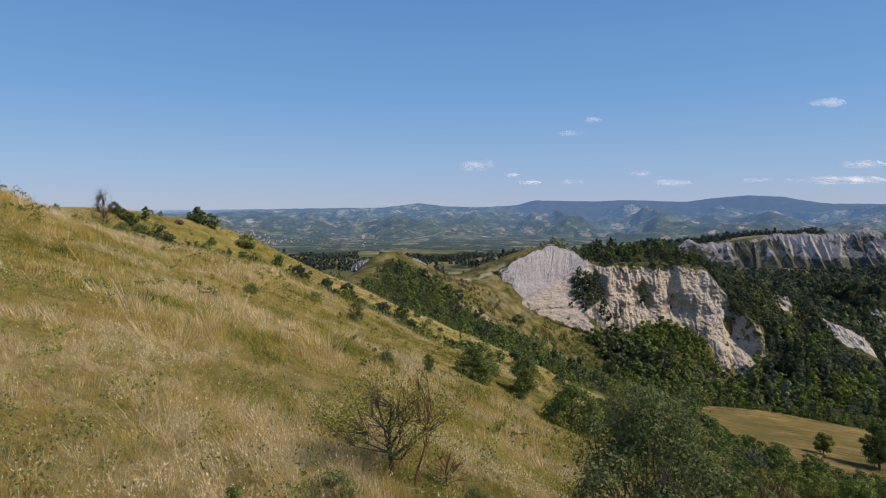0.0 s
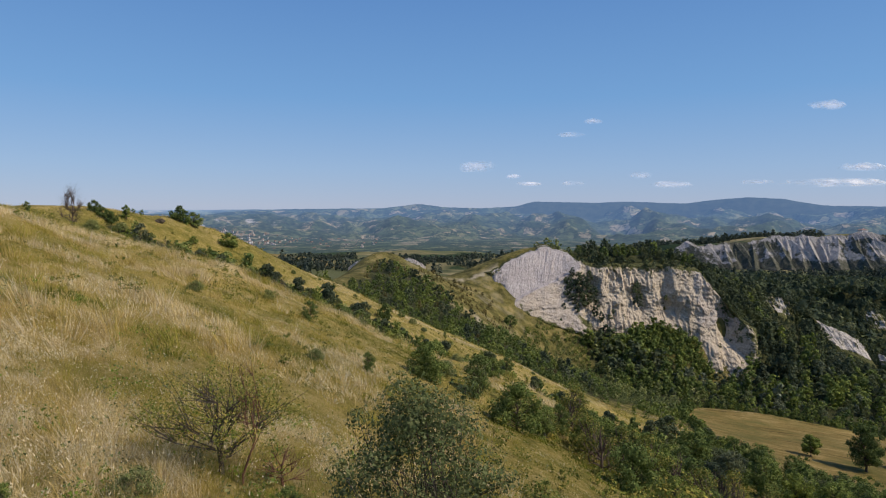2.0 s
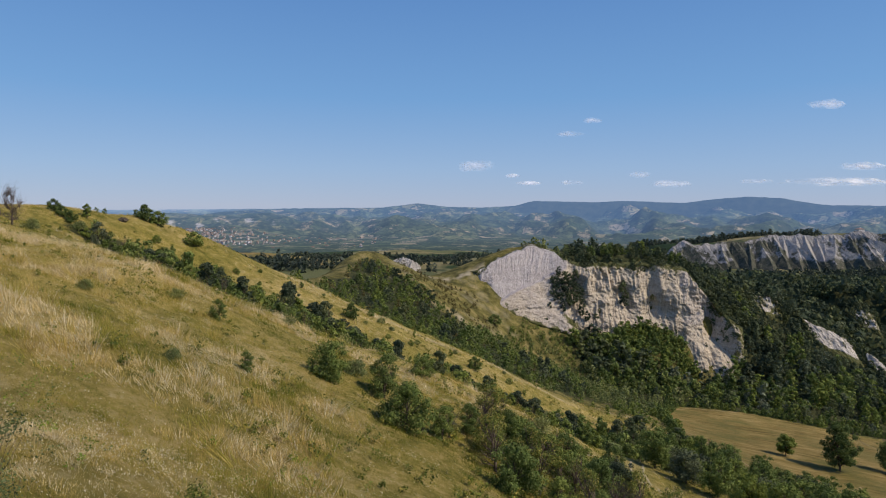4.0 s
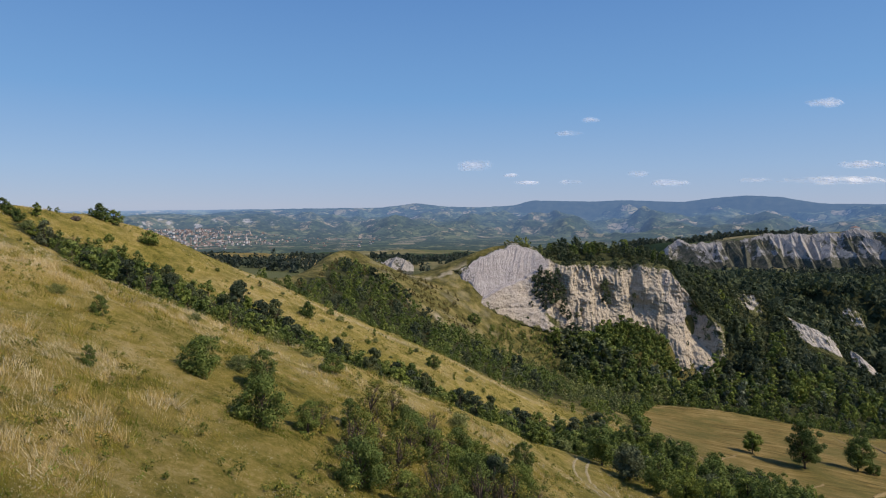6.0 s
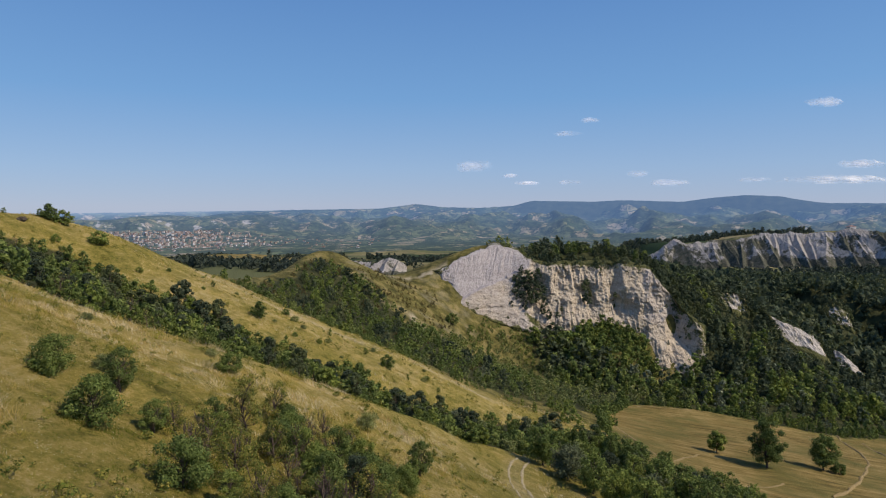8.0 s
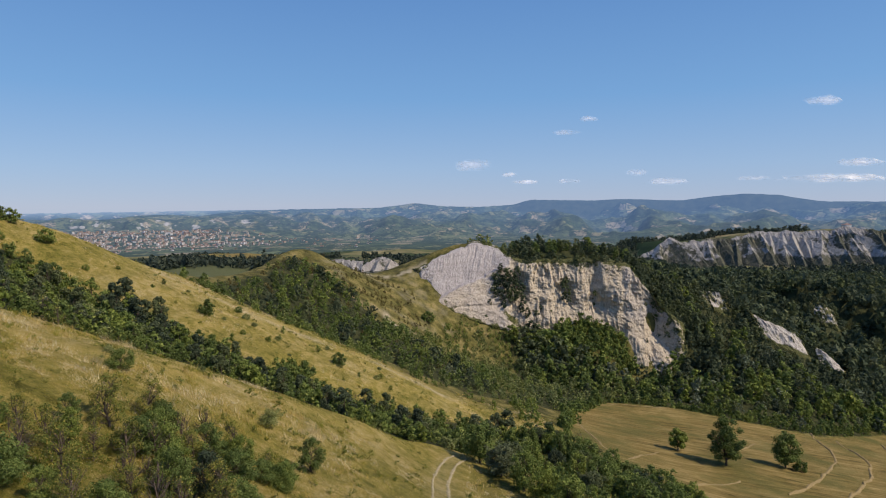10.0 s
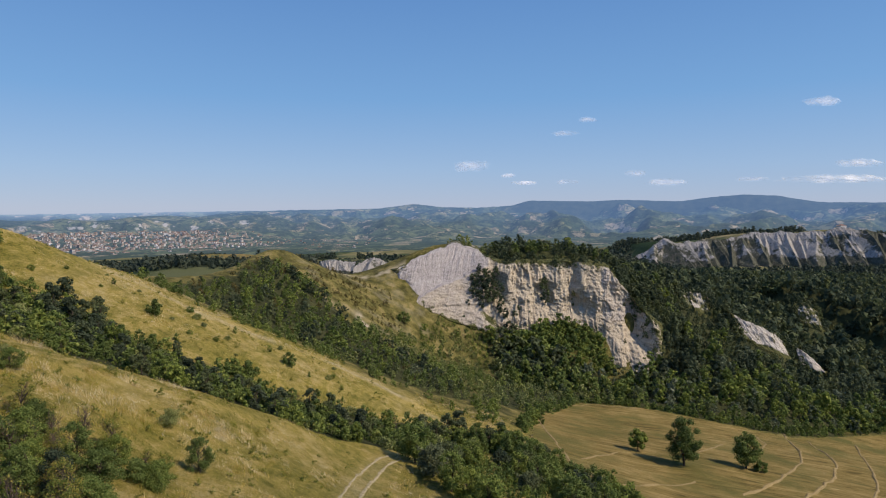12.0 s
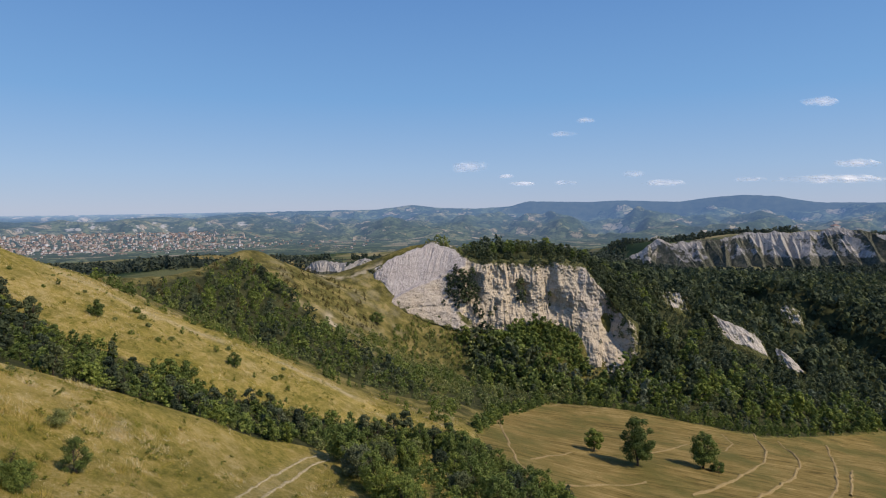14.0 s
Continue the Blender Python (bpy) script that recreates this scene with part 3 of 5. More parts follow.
ha, hr, hf = sheet(ang, rad)
hx, hy = 25 + hr * np.sin(ha), hr * np.cos(ha)
tan_a = np.tan(ha)
left = smooth(-0.20, -0.42, tan_a)
rise = smooth(3050 + 500 * left, 4500, hr + 300 * fbm(ha * 7, hr * 0, 2, 3))
ridged = 0.5 - np.abs(fbm(hx / 520 + 3, hy / 700, 5, 41)) * 1.6
hills = (ridged * 95 + 70 * fbm(hx / 210, hy / 260, 4, 43)) * smooth(2900 + 350 * left, 3700, hr)
top = np.interp(tan_a, [a for a, b in SKYLINE], [b for a, b in SKYLINE])
hz = -80 + rise * (1 - 0.80 * left) * 96 + hills * (1 - 0.62 * left) * (1 - smooth(4400, 4620, hr))
for r0, lift, wide, seed in ((3150, 12, 90, 61), (3420, 22, 105, 62), (3700, 36, 110, 63), (3980, 50, 105, 64), (4230, 60, 90, 65)):
    where = r0 + 240 * fbm(ha * 5, hr * 0, 2, seed)
    hz = hz + (1 - 0.9 * left) * lift * np.clip(0.25 + 1.6 * fbm(ha * 11, hr * 0, 4, seed + 20), 0, 1.2) * np.exp(-((hr - where) / wide) ** 2)
# the town's terrace and the scarred bluff behind it
terrace = smooth(-0.22, -0.34, tan_a)
brow = smooth(3600, 3720, hr + 170 * fbm(ha * 16, hr * 0, 4, 71))
hz = hz + terrace * (50 * smooth(2650, 3550, hr) + 46 * brow * (0.75 + 0.9 * fbm(ha * 10, hr * 0, 3, 72)) * (1 - smooth(4000, 4600, hr)))
scarred = terrace * np.exp(-((hr + 170 * fbm(ha * 16, hr * 0, 4, 71) - 3665) / 75) ** 2)
hz = np.minimum(hz, 100 - (100 - top) * hr / 4700 - 10)
peak = smooth(4480, 4720, hr)
hz = hz * (1 - peak) + (top + 4 * fbm(ha * 120, hr / 200, 4, 51)) * peak - 60 * smooth(4760, 4840, hr)
hz = np.maximum(hz, -82 + 10 * smooth(2350, 2450, hr)) - 14 * (1 - smooth(2350, 2480, hr))
# amount of painted haze, by distance, most on the left skyline
haze_glow = np.clip((hr - 2300) / 2250, 0, 0.86) + 0.14 * smooth(4500, 4720, hr) * (0.1 + 0.9 * left)
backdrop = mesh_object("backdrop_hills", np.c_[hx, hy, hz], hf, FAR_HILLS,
                       {"haze_glow": haze_glow, "mount": smooth(4440, 4560, hr) * smooth(0.08, 0.14, tan_a), "woods": 0.95 + 0 * hr, "scars": np.maximum(scarred, 0.05 * smooth(3300, 3600, hr) * smooth(4500, 4300, hr))}, shade=True)
tagged(backdrop, "hazy blue-green hills with patchwork fields and woods", "hills", kind="structure")


# ---- clay cliffs ----
def cliff(name, top, foot, nu, nv, bulge, flute, material, growth, warm, seed, label, rim=0.0):
    """A fluted face hung between a top line and a foot line (x, y, z)."""
    def walk_line(line, u):
        p = np.array(line, float)
        d = np.r_[0, np.cumsum(np.hypot(*np.diff(p[:, :2], axis=0).T))]
        return np.c_[[np.interp(u * d[-1], d, p[:, k]) for k in range(3)]].T, d[-1]
    u, v, f = sheet(np.linspace(0, 1, nu), np.linspace(0, 1, nv))
    a, la = walk_line(top, u)
    b, _ = walk_line(foot, u)
    s = u * la
    edge = np.clip(la / 25, 0.3, 1.6)
    b[:, 2] += edge * 2.2 * fbm(s / 6, v * 0 + 5, 3, seed + 11)
    b[:, 0] += edge * 1.5 * fbm(s / 5, v * 0 + 8, 3, seed + 12)
    drop = np.mean(a[:, 2] - b[:, 2])
    # ledges: steep and gentle stretches by turns
    vv = (v + 0.045 * fbm(s / 16, v * 3.2, 3, seed + 8) * np.sin(np.pi * v))[:, None]
    run = np.clip(vv + 0.014 * np.sin(vv * 19 + 3 * fbm(s / 25, v, 2, seed + 9)[:, None]) * np.sin(np.pi * vv), 0, 1)
    p = a * (1 - vv) + b * vv
    p[:, :2] = a[:, :2] * (1 - run) + b[:, :2] * run
    across = b - a
    out = across[:, :2] / np.maximum(np.hypot(across[:, 0], across[:, 1]), 1e-6)[:, None]
    body = smooth(0, 0.10, v) * smooth(1.0, 0.82, v)
    push = bulge * fbm(s / (flute * 6), v * 1.7, 3, seed + 2)
    q = s + flute * 0.8 * fbm(s / (flute * 2.5), v * 2.2, 3, seed + 4)
    for k in range(5):
        w = flute / 1.9 ** k
        ridge = 1 - 2 * np.abs(vnoise(q / w + 17 * k, v * drop / (w * 5.0), seed + 20 + k))
        push = push + 0.48 * w * (ridge ** 1.6 - 0.6) * (0.55 + 0.9 * np.clip(0.5 + fbm(s / (flute * 4), v * 2.5, 2, seed + 30 + k), 0, 1))
    push = push + 0.5 * fbm(s / 1.1, v * drop / 2.4, 4, seed + 3)
    push = push + 0.8 * fbm(s / 2.4, v * drop / 1.9, 4, seed + 41)
    p[:, :2] += out * (push * body)[:, None]
    p[:, 2] += body * (0.35 * fbm(s / 1.2, v * drop / 1.6, 3, seed + 6))
    p[:, 2] += smooth(0.2, 0, v) * 1.2 * fbm(s / 5, v * 0, 4, seed + 7)
    p[:, 2] -= 1.0 * smooth(0.05, 0, v) + 1.2 * smooth(0.95, 1, v)
    p[:, :2] -= out * (1.4 * smooth(0.05, 0, v))[:, None]
    ob = mesh_object(name, p, f, material, {"growth": growth + 0.42 * smooth(0.72, 1.0, v) + 0.30 * smooth(0.14, 0.0, v) + 0.38 * smooth(0.12, 0.0, u) + rim * smooth(0.85, 1.0, u), "warm": warm(u)}, shade=True)
    return tagged(ob, label, "cliff", kind="structure")


def ribbed(q, z, seed, tall=5.0):
    """Sharp-crested rills, 0 in the runnel to 1 on the rib."""
    return (1 - 2 * np.abs(vnoise(q, z / tall, seed))) ** 1.5


# buttresses (+) and recesses (-) of the face: x, z, metres forward, half width, half height
BUTTRESSES = [(64, 67, -3.5, 3.6, 8), (72, 67, 2.2, 3.0, 10), (78.5, 64, 1.8, 2.2, 8), (82.5, 72, -1.6, 1.5, 7), (86.5, 66, -3.4, 2.4, 7), (92.5, 69, 1.4, 3.5, 7), (97.5, 66, -2.4, 1.6, 9), (101.5, 70, 1.6, 1.8, 6),
              (100, 60, -2.2, 3.0, 5), (108, 62, 2.2, 5.0, 9), (121.5, 53, -7.0, 3.4, 8), (112.5, 44, 2.8, 2.6, 6), (128, 50, 5.0, 2.4, 7), (117, 42, -1.8, 1.8, 5), (53.5, 58, -1.8, 1.6, 5), (46, 62, 0.9, 5, 4)]


def great_cliff():
    """Pale rilled clay passing into a buff face of ribs, ledges and recesses."""
    u, v, f = sheet(np.linspace(23, 133.5, 500), np.linspace(-0.07, 1, 200))
    top = np.interp(u, [10, 13.4, 22.3, 25.8, 36, 43.9, 53.1, 59.1, 62.6, 69.3, 78.6, 88, 101.7, 112.9, 119.1, 124, 129.7, 134], [72, 72.8, 74.8, 75.6, 80.1, 83.3, 83.6, 82, 79, 77.2, 77, 76.6, 77, 75.5, 66.6, 60.2, 55, 50.5])
    foot = np.interp(u, [10, 20.6, 26.2, 32.6, 39.3, 48.9, 60.3, 68.4, 75, 86, 94, 103, 110, 119.8, 126, 134], [71.6, 70.2, 68.8, 64.4, 59.6, 54.4, 51.4, 47, 47.5, 46.5, 44.5, 41, 36.2, 35.6, 40, 47])
    top = top + 1.3 * fbm(u / 5, u * 0, 4, 7)
    d = np.clip(v, 0, 1)
    z = top + (foot - 1.5 - top) * d
    x = u + 0.5 * fbm(u / 3, z / 3, 2, 19)
    y = face_y(u, z)
    pale = smooth(67, 60, u + 2 * fbm(u / 5, z / 4, 3, 12))
    step = np.interp(u, [22, 32.5, 42, 53.2, 62.5], [60.5, 63.1, 67.6, 71.7, 75]) + 1.2 * fbm(u / 4, z / 9, 3, 13)
    upper = smooth(-0.5, 0.5, z - step)
    body = smooth(0.0, 0.05, v) * smooth(1.0, 0.90, v) * smooth(23, 28, u)
    q = u + 1.8 * fbm(u / 7, z / 8, 3, 14) - 0.22 * (z - 70)
    rill = 0.34 * ribbed(q / 1.9, z, 21, 9) + 0.26 * ribbed(q / 0.95 + 9, z, 22, 6) + 0.14 * ribbed(q / 0.5 + 4, z, 23, 5) + 0.10 * fbm(u / 1.2, z / 1.6, 3, 29)
    ledge = 1.0 * fbm(u / 4.5, z / 1.6, 4, 24) + 0.25 * fbm(u / 1.0, z / 0.9, 3, 25) + 0.6 * ribbed(q / 2.6, z, 26, 6)
    low = 2.1 + ledge
    push = pale * (upper * (rill * np.clip(0.8 + 1.6 * fbm(u / 8, z / 8, 2, 27), 0.2, 1.5) + 1.1 * fbm(u / 9, z / 11, 3, 28)) + (1 - upper) * low)
    w = u + 1.7 * fbm(u / 8, z / 7, 3, 15) - 0.05 * (z - 60)
    rough = np.clip(0.65 + 1.5 * fbm(u / 9, z / 7, 3, 16), 0.15, 1.4)
    buff = 1.2 * ribbed(w / 3.4, z, 31, 10) + 1.0 * rough * ribbed(w / 1.5 + 3, z, 32, 6.5) + 0.75 * rough * ribbed(w / 0.8 + 5, z, 33, 4.5) + 0.40 * rough * ribbed(w / 0.42 + 8, z, 39, 2.6)
    buff = buff + 1.3 * fbm(u / 6.5, z / 5, 5, 34) + 0.7 * fbm(u / 1.0, z / 0.8, 3, 35)
    for bx, bz, out, rx, rz in BUTTRESSES:
        buff = buff + (1 - 0.5 * pale) * out * np.exp(-(((u + 1.4 * fbm(u / 4, z / 5, 2, 36) - bx) / rx) ** 2 + ((z - bz) / rz) ** 2))
    push = (push + (1 - pale) * (buff - 1.0)) * body
    y = y - push + 5 * smooth(35, 23, u + 5 * fbm(u / 4, z / 3, 3, 42)) ** 2
    # the top rolls back into the turf
    back = smooth(0.0, -0.07, v)
    y, z = y + 9.5 * back, z + 1.2 * back * smooth(30, 60, u) + 0.4 * fbm(u / 2, v * 30, 2, 37) * back
    shelf = np.exp(-((z - np.interp(u, [58, 68, 76], [60, 52, 47])) / 1.6) ** 2) * smooth(58, 62, u) * smooth(80, 74, u)
    growth = 0.14 + 0.55 * smooth(0.03, -0.03, v) + 0.20 * smooth(0.16, 0.0, v) * (1 - pale) + 0.40 * smooth(0.84, 0.98, v + 0.10 * fbm(u / 3, v * 5, 3, 40)) + 0.55 * smooth(36, 25, u + 9 * fbm(u / 5, z / 4, 3, 38)) + 0.3 * shelf
    growth = growth + 0.16 * (1 - pale) + 0.16 * (1 - upper) * pale * smooth(0.45, 0.9, v) + 0.10 * (1 - upper) * pale - 0.10 * pale * upper + 0.3 * smooth(120, 131, u)
    warm = np.clip((1 - pale) * (0.95 - 0.45 * smooth(104, 112, u) * smooth(50, 56, z)) + 0.55 * pale * (1 - upper), 0, 1)
    ob = mesh_object("cliff", np.c_[x, y, z], f, CLIFF_CLAY, {"growth": growth, "warm": warm}, shade=True)
    return tagged(ob, "pale grey and buff eroded clay cliff with rills and shrubs", "cliff", kind="structure")


great_cliff()
SCARS = [([(173, 274, 53), (180, 270, 49), (186, 268.5, 46.5), (193, 269, 43.5), (199, 272, 38.5)], [(176, 265, 45.5), (183, 260, 38.5), (189, 258, 35.5), (196, 259.5, 32), (200, 266, 32.5)]),
         ([(202, 272, 37.5), (207, 269, 34.5), (213.5, 270, 29)], [(204, 264, 29), (208.5, 260, 25.5), (214.5, 264, 23.5)]),
         ([(234, 330, 48.5), (242, 326, 46.5), (250, 330, 42)], [(236, 320, 39), (243, 315, 33), (248, 319, 33)]),
         ([(152, 276, 62.5), (160, 275, 61.6), (168, 276, 59)], [(153, 270, 59), (159, 267.5, 56), (166, 270, 55)])]
for i, (a, b) in enumerate(SCARS):
    b = [(x, y, min(z + 2.5, at(x, y) + 0.5)) for x, y, z in b]
    cliff("clay_scar", a, b, 84, 54, 2.5, 1.8, GREY_CLAY, 0.56 if i > 1 else 0.42, lambda u: 0.3 + 0 * u, 100 + 7 * i, "pale clay scar in the wooded slope", rim=0.38)


def badland(name, x0, x1, nx, crest_y, top, base, reach, gap, lean, seed, label, green=0.0, bald=None):
    """Knife-edged clay spurs that run out and down from a crest and widen towards the foot."""
    g = np.random.default_rng(seed)
    x, d, f = sheet(np.linspace(x0, x1, nx), np.r_[-9, -4, np.linspace(0, reach, 74)])
    hi, lo = top(x), base(x)
    run = np.maximum(d, 0)
    wob = 0.16 * gap * fbm(x / gap, run / gap, 4, seed + 1)
    zz = hi - 1.9 * run + 2.5 * fbm(x / 5, run / 9, 3, seed + 2)
    for scale, fall in ((1.0, (0.30, 0.62)), (0.40, (0.5, 0.95)), (0.16, (0.8, 1.5))):
        at_x = x0 - gap
        while at_x < x1 + gap:
            at_x += gap * scale * g.uniform(0.35, 1.7)
            tilt, drop, side = lean + g.normal(0, 0.45), g.uniform(*fall), g.uniform(0.85, 1.5)
            crest = float(top(np.array([at_x]))[0]) + g.uniform(-2.5, 1.0) * scale
            zz = np.maximum(zz, crest - drop * run - side * np.abs(x + wob - at_x - tilt * run) - 0.004 * run ** 2 * scale)
    low = lo + 3 * fbm(x / gap, run / gap, 3, seed + 4) - 0.03 * run
    part_up = np.clip((zz - lo) / (hi - lo + 1e-6), 0, 1)
    zz = np.minimum(np.maximum(zz + 1.2 * fbm(x / 4, run / 6, 3, seed + 8), low), hi + 1.5)
    zz = np.where(d < 0, hi - 1.5, zz) - 3 * smooth(0.85, 1.0, run / reach)
    growth = 0.28 + green + 0.36 * smooth(0.30, 0.03, part_up) + 0.5 * (d < -1) + 0.40 * fbm(x / (2 * gap), run / gap, 3, seed + 5)
    if bald is not None:
        growth = growth + bald(x)
    ob = mesh_object(name, np.c_[x, crest_y(x) - d, zz], f, FAR_CLAY, {"growth": growth, "warm": 0.25 + 0.3 * fbm(x / 60, run / 40, 2, seed + 6)}, shade=False)
    return tagged(ob, label, "cliff", kind="structure")


badland("far_cliff", 345, 1150, 900, lambda x: 1004 + 12 * np.sin(x / 70), lambda x: np.interp(x, RIDGE_X, RIDGE_Z) + 4 * fbm(x / 14, x * 0, 3, 141), lambda x: 2 + 0.012 * (x - 430), 120, 34, 0.1, 140,
        "distant ridge of grey fluted clay badlands", 0.13, lambda x: 0.3 * smooth(712, 735, x) * smooth(770, 752, x) + 0.22 * np.exp(-((x - 500) / 16) ** 2))
badland("far_cliff", -98, -52, 150, lambda x: 668 + 3 * np.sin(x / 9), lambda x: 41 + 1.6 * np.sin(x / 6 + 2) - 6 * smooth(-90, -98, x), lambda x: 29 + 0 * x, 26, 9, 0.2, 171, "distant grey clay bluff beyond the saddle", 0.08)
badland("far_cliff", -52, -12, 130, lambda x: 664 + 3 * np.sin(x / 9), lambda x: np.interp(x, [-52, -40, -31, -22, -12], [36, 42, 45.5, 42, 35]), lambda x: 29 + 0 * x, 30, 11, -0.4, 172, "distant buff clay bluff beyond the saddle", 0.12)


# ---- the two ruts of the farm track ----
def rut(side, seed):
    y = np.arange(40, 79, 0.35)
    mid = np.interp(y, [40, 56, 66, 73, 78, 86], [37.5, 36.4, 36.3, 37.0, 38.4, 42])
    for _ in range(30):
        mid[1:-1] = (mid[:-2] + 2 * mid[1:-1] + mid[2:]) / 4
    mid = mid + side + 0.12 * fbm(y / 3, y * 0, 2, seed)
    wide = 0.14 + 0.09 * fbm(y / 1.4, y * 0 + 4, 3, seed + 1)
    v = np.stack([np.c_[mid + o * wide, y, height(mid + o * wide, y) + h] for o, h in ((-1.3, -0.02), (-0.8, 0.05), (0.8, 0.05), (1.3, -0.02))], 1).reshape(-1, 3)
    i = np.arange(len(y) - 1)[:, None] * 4
    ob = mesh_object("track_rut", v, np.concatenate([i + (k, k + 1, k + 5, k + 4) for k in range(3)]), SOIL, shade=True)
    return tagged(ob, "pale dusty wheel rut of a farm track", "track", kind="structure")


rut(-0.8, 1)
rut(0.8, 5)


# ---- plants ----
rng = np.random.default_rng(7)
SILVER_LEAF = leaf_material("silvery_leaves", [(0.0, (0.075, 0.095, 0.055)), (0.5, (0.135, 0.16, 0.10)), (1.0, (0.24, 0.27, 0.19))], 0.3)
FRESH_LEAF = leaf_material("fresh_green_leaves", [(0.0, (0.10, 0.17, 0.025)), (0.5, (0.18, 0.26, 0.04)), (1.0, (0.30, 0.36, 0.07))], 0.4)


def tube(points, radii, sides=5):
    """A tapered limb through points; returns vertices and quads."""
    p = np.array(points, float)
    v, f = [], []
    for i in range(len(p)):
        t = p[min(i + 1, len(p) - 1)] - p[max(i - 1, 0)]
        t /= np.linalg.norm(t) + 1e-9
        a = np.cross(t, (0.31, 0.95, 0.1))
        a /= np.linalg.norm(a) + 1e-9
        b = np.cross(t, a)
        w = np.arange(sides) * 2 * math.pi / sides
        v.append(p[i] + radii[i] * (np.cos(w)[:, None] * a + np.sin(w)[:, None] * b))
    for i in range(len(p) - 1):
        for k in range(sides):
            f.append((i * sides + k, i * sides + (k + 1) % sides, (i + 1) * sides + (k + 1) % sides, (i + 1) * sides + k))
    return np.concatenate(v), np.array(f)


def joined(pieces):
    v, f, n = [], [], 0
    for a, b in pieces:
        v.append(a)
        f.append(b + n)
        n += len(a)
    return np.concatenate(v), np.concatenate(f)


def lobes_of(h, w, base, count, g):
    """Centres and radii of the clumps that make up an uneven crown."""
    out = []
    for k in range(count):
        t = (k + g.uniform(0, 1)) / count
        r = w * g.uniform(0.13, 0.23) * (1 - 0.3 * t)
        z = base + 0.75 * r + (h - base - 1.65 * r) * t
        belly = math.sin(math.pi * (0.2 + 0.66 * t)) if base >= 0.5 else math.sqrt(max(0.02, 1 - t ** 2.6))
        reach = (w / 2 - 0.75 * r) * belly * g.uniform(0.35, 1.0) ** 0.7
        a = k * 2.4 + g.uniform(-0.8, 0.8)
        if k % 4 == 3:
            reach, r = reach * 1.22 + 0.06 * w, r * 0.62
            z += g.uniform(0, 0.10) * h
        out.append((np.array((reach * math.cos(a), reach * math.sin(a), z)), r))
    out.append((np.array((g.normal(0, 0.04) * w, g.normal(0, 0.04) * w, h - 0.16 * w)), w * 0.15))
    return out


def leaves_on(lobes, n, size, g, slim=0.75, ruffle=0.55):
    """Loose leaves (or leafy sprays, on far trees) over the clumps, as small blades."""
    rad = np.array([r for _, r in lobes])
    pick = g.choice(len(lobes), n, p=rad ** 2 / np.sum(rad ** 2))
    cen = np.array([c for c, _ in lobes])[pick]
    d = g.normal(size=(n, 3))
    d /= np.linalg.norm(d, axis=1)[:, None]
    lump = 1 + 0.35 * np.sin(d[:, 0] * 7 + pick) * np.sin(d[:, 1] * 6 + 2 * pick) * np.sin(d[:, 2] * 5)
    p = cen + d * (rad[pick] * lump * (0.35 + 0.78 * g.uniform(size=n) ** 0.7))[:, None] * (1, 1, 0.82)
    nrm = 1.3 * d + ruffle * g.normal(size=(n, 3)) + (0, 0, 0.45)
    nrm /= np.linalg.norm(nrm, axis=1)[:, None]
    a = np.cross(nrm, g.normal(size=(n, 3)))
    a /= np.linalg.norm(a, axis=1)[:, None] + 1e-9
    b = np.cross(nrm, a)
    s = (size * g.uniform(0.6, 1.35, n))[:, None]
    v = np.stack([p - a * s * 0.8 - b * s * slim, p - a * s * 0.6 + b * s * slim, p + a * s * 1.1 + nrm * s * 0.2], 1).reshape(-1, 3)
    return v, np.arange(3 * n).reshape(n, 3)


def limbs_to(lobes, h, r0, base, g, twig=0):
    pieces = []
    lean = g.normal(size=2) * 0.04 * h
    top = np.array((lean[0], lean[1], h * 0.72))
    mid = top * (0.5, 0.5, 0.5) + g.normal(size=3) * (0.03 * h, 0.03 * h, 0)
    pieces.append(tube([(0, 0, -0.4), (0, 0, 0.1 * h), mid, top], [r0 * 1.25, r0, r0 * 0.62, r0 * 0.2], 6))
    for c, r in lobes:
        s = max(base * 0.55, min(h * 0.66, c[2] * g.uniform(0.35, 0.6)))
        a = np.array((mid[0] * s / mid[2], mid[1] * s / mid[2], s))
        k = (a + c) / 2 + g.normal(size=3) * 0.06 * h
        pieces.append(tube([a, k, c], [r0 * 0.42, r0 * 0.25, r0 * 0.07], 4))
        for _ in range(twig):
            e = c + g.normal(size=3) * r * 0.75
            pieces.append(tube([k, (k + e) / 2 + g.normal(size=3) * r * 0.15, e], [r0 * 0.16, r0 * 0.1, r0 * 0.03], 3))
    return joined(pieces)


def plant(name, h, w, base, count, n, size, leaf, bark, seed, label, category, group="", twig=0, slim=0.75, r0=None):
    """A tree or shrub: an Empty at its foot with a trunk and a crown."""
    g = np.random.default_rng(seed)
    lobes = lobes_of(h, w, base, count, g)
    root = new(name)
    tv, tf = limbs_to(lobes, h, r0 or h * 0.022, base, g, twig)
    mesh_object("trunk", tv, tf, bark, parent=root, shade=True)
    lv, lf = leaves_on(lobes, n, size, g, slim)
    mesh_object("crown", lv, lf, leaf, parent=root)
    return tagged(root, label, category, group)


def put(ob, x, y, scale=1.0, turn=0.0, sink=0.08):
    ob.location, ob.rotation_euler, ob.scale = (x, y, at(x, y) - sink), (0, 0, turn), (scale, scale, scale * 1.0)
    return ob


def again(proto, x, y, scale, turn, sink=0.08, label="", group=""):
    ob = copy_thing(proto, pose(x, y, at(x, y) - sink, 0, 0, math.degrees(turn)))
    ob.scale = (scale, scale, scale * rng.uniform(0.85, 1.15))
    return tagged(ob, label, "", group)


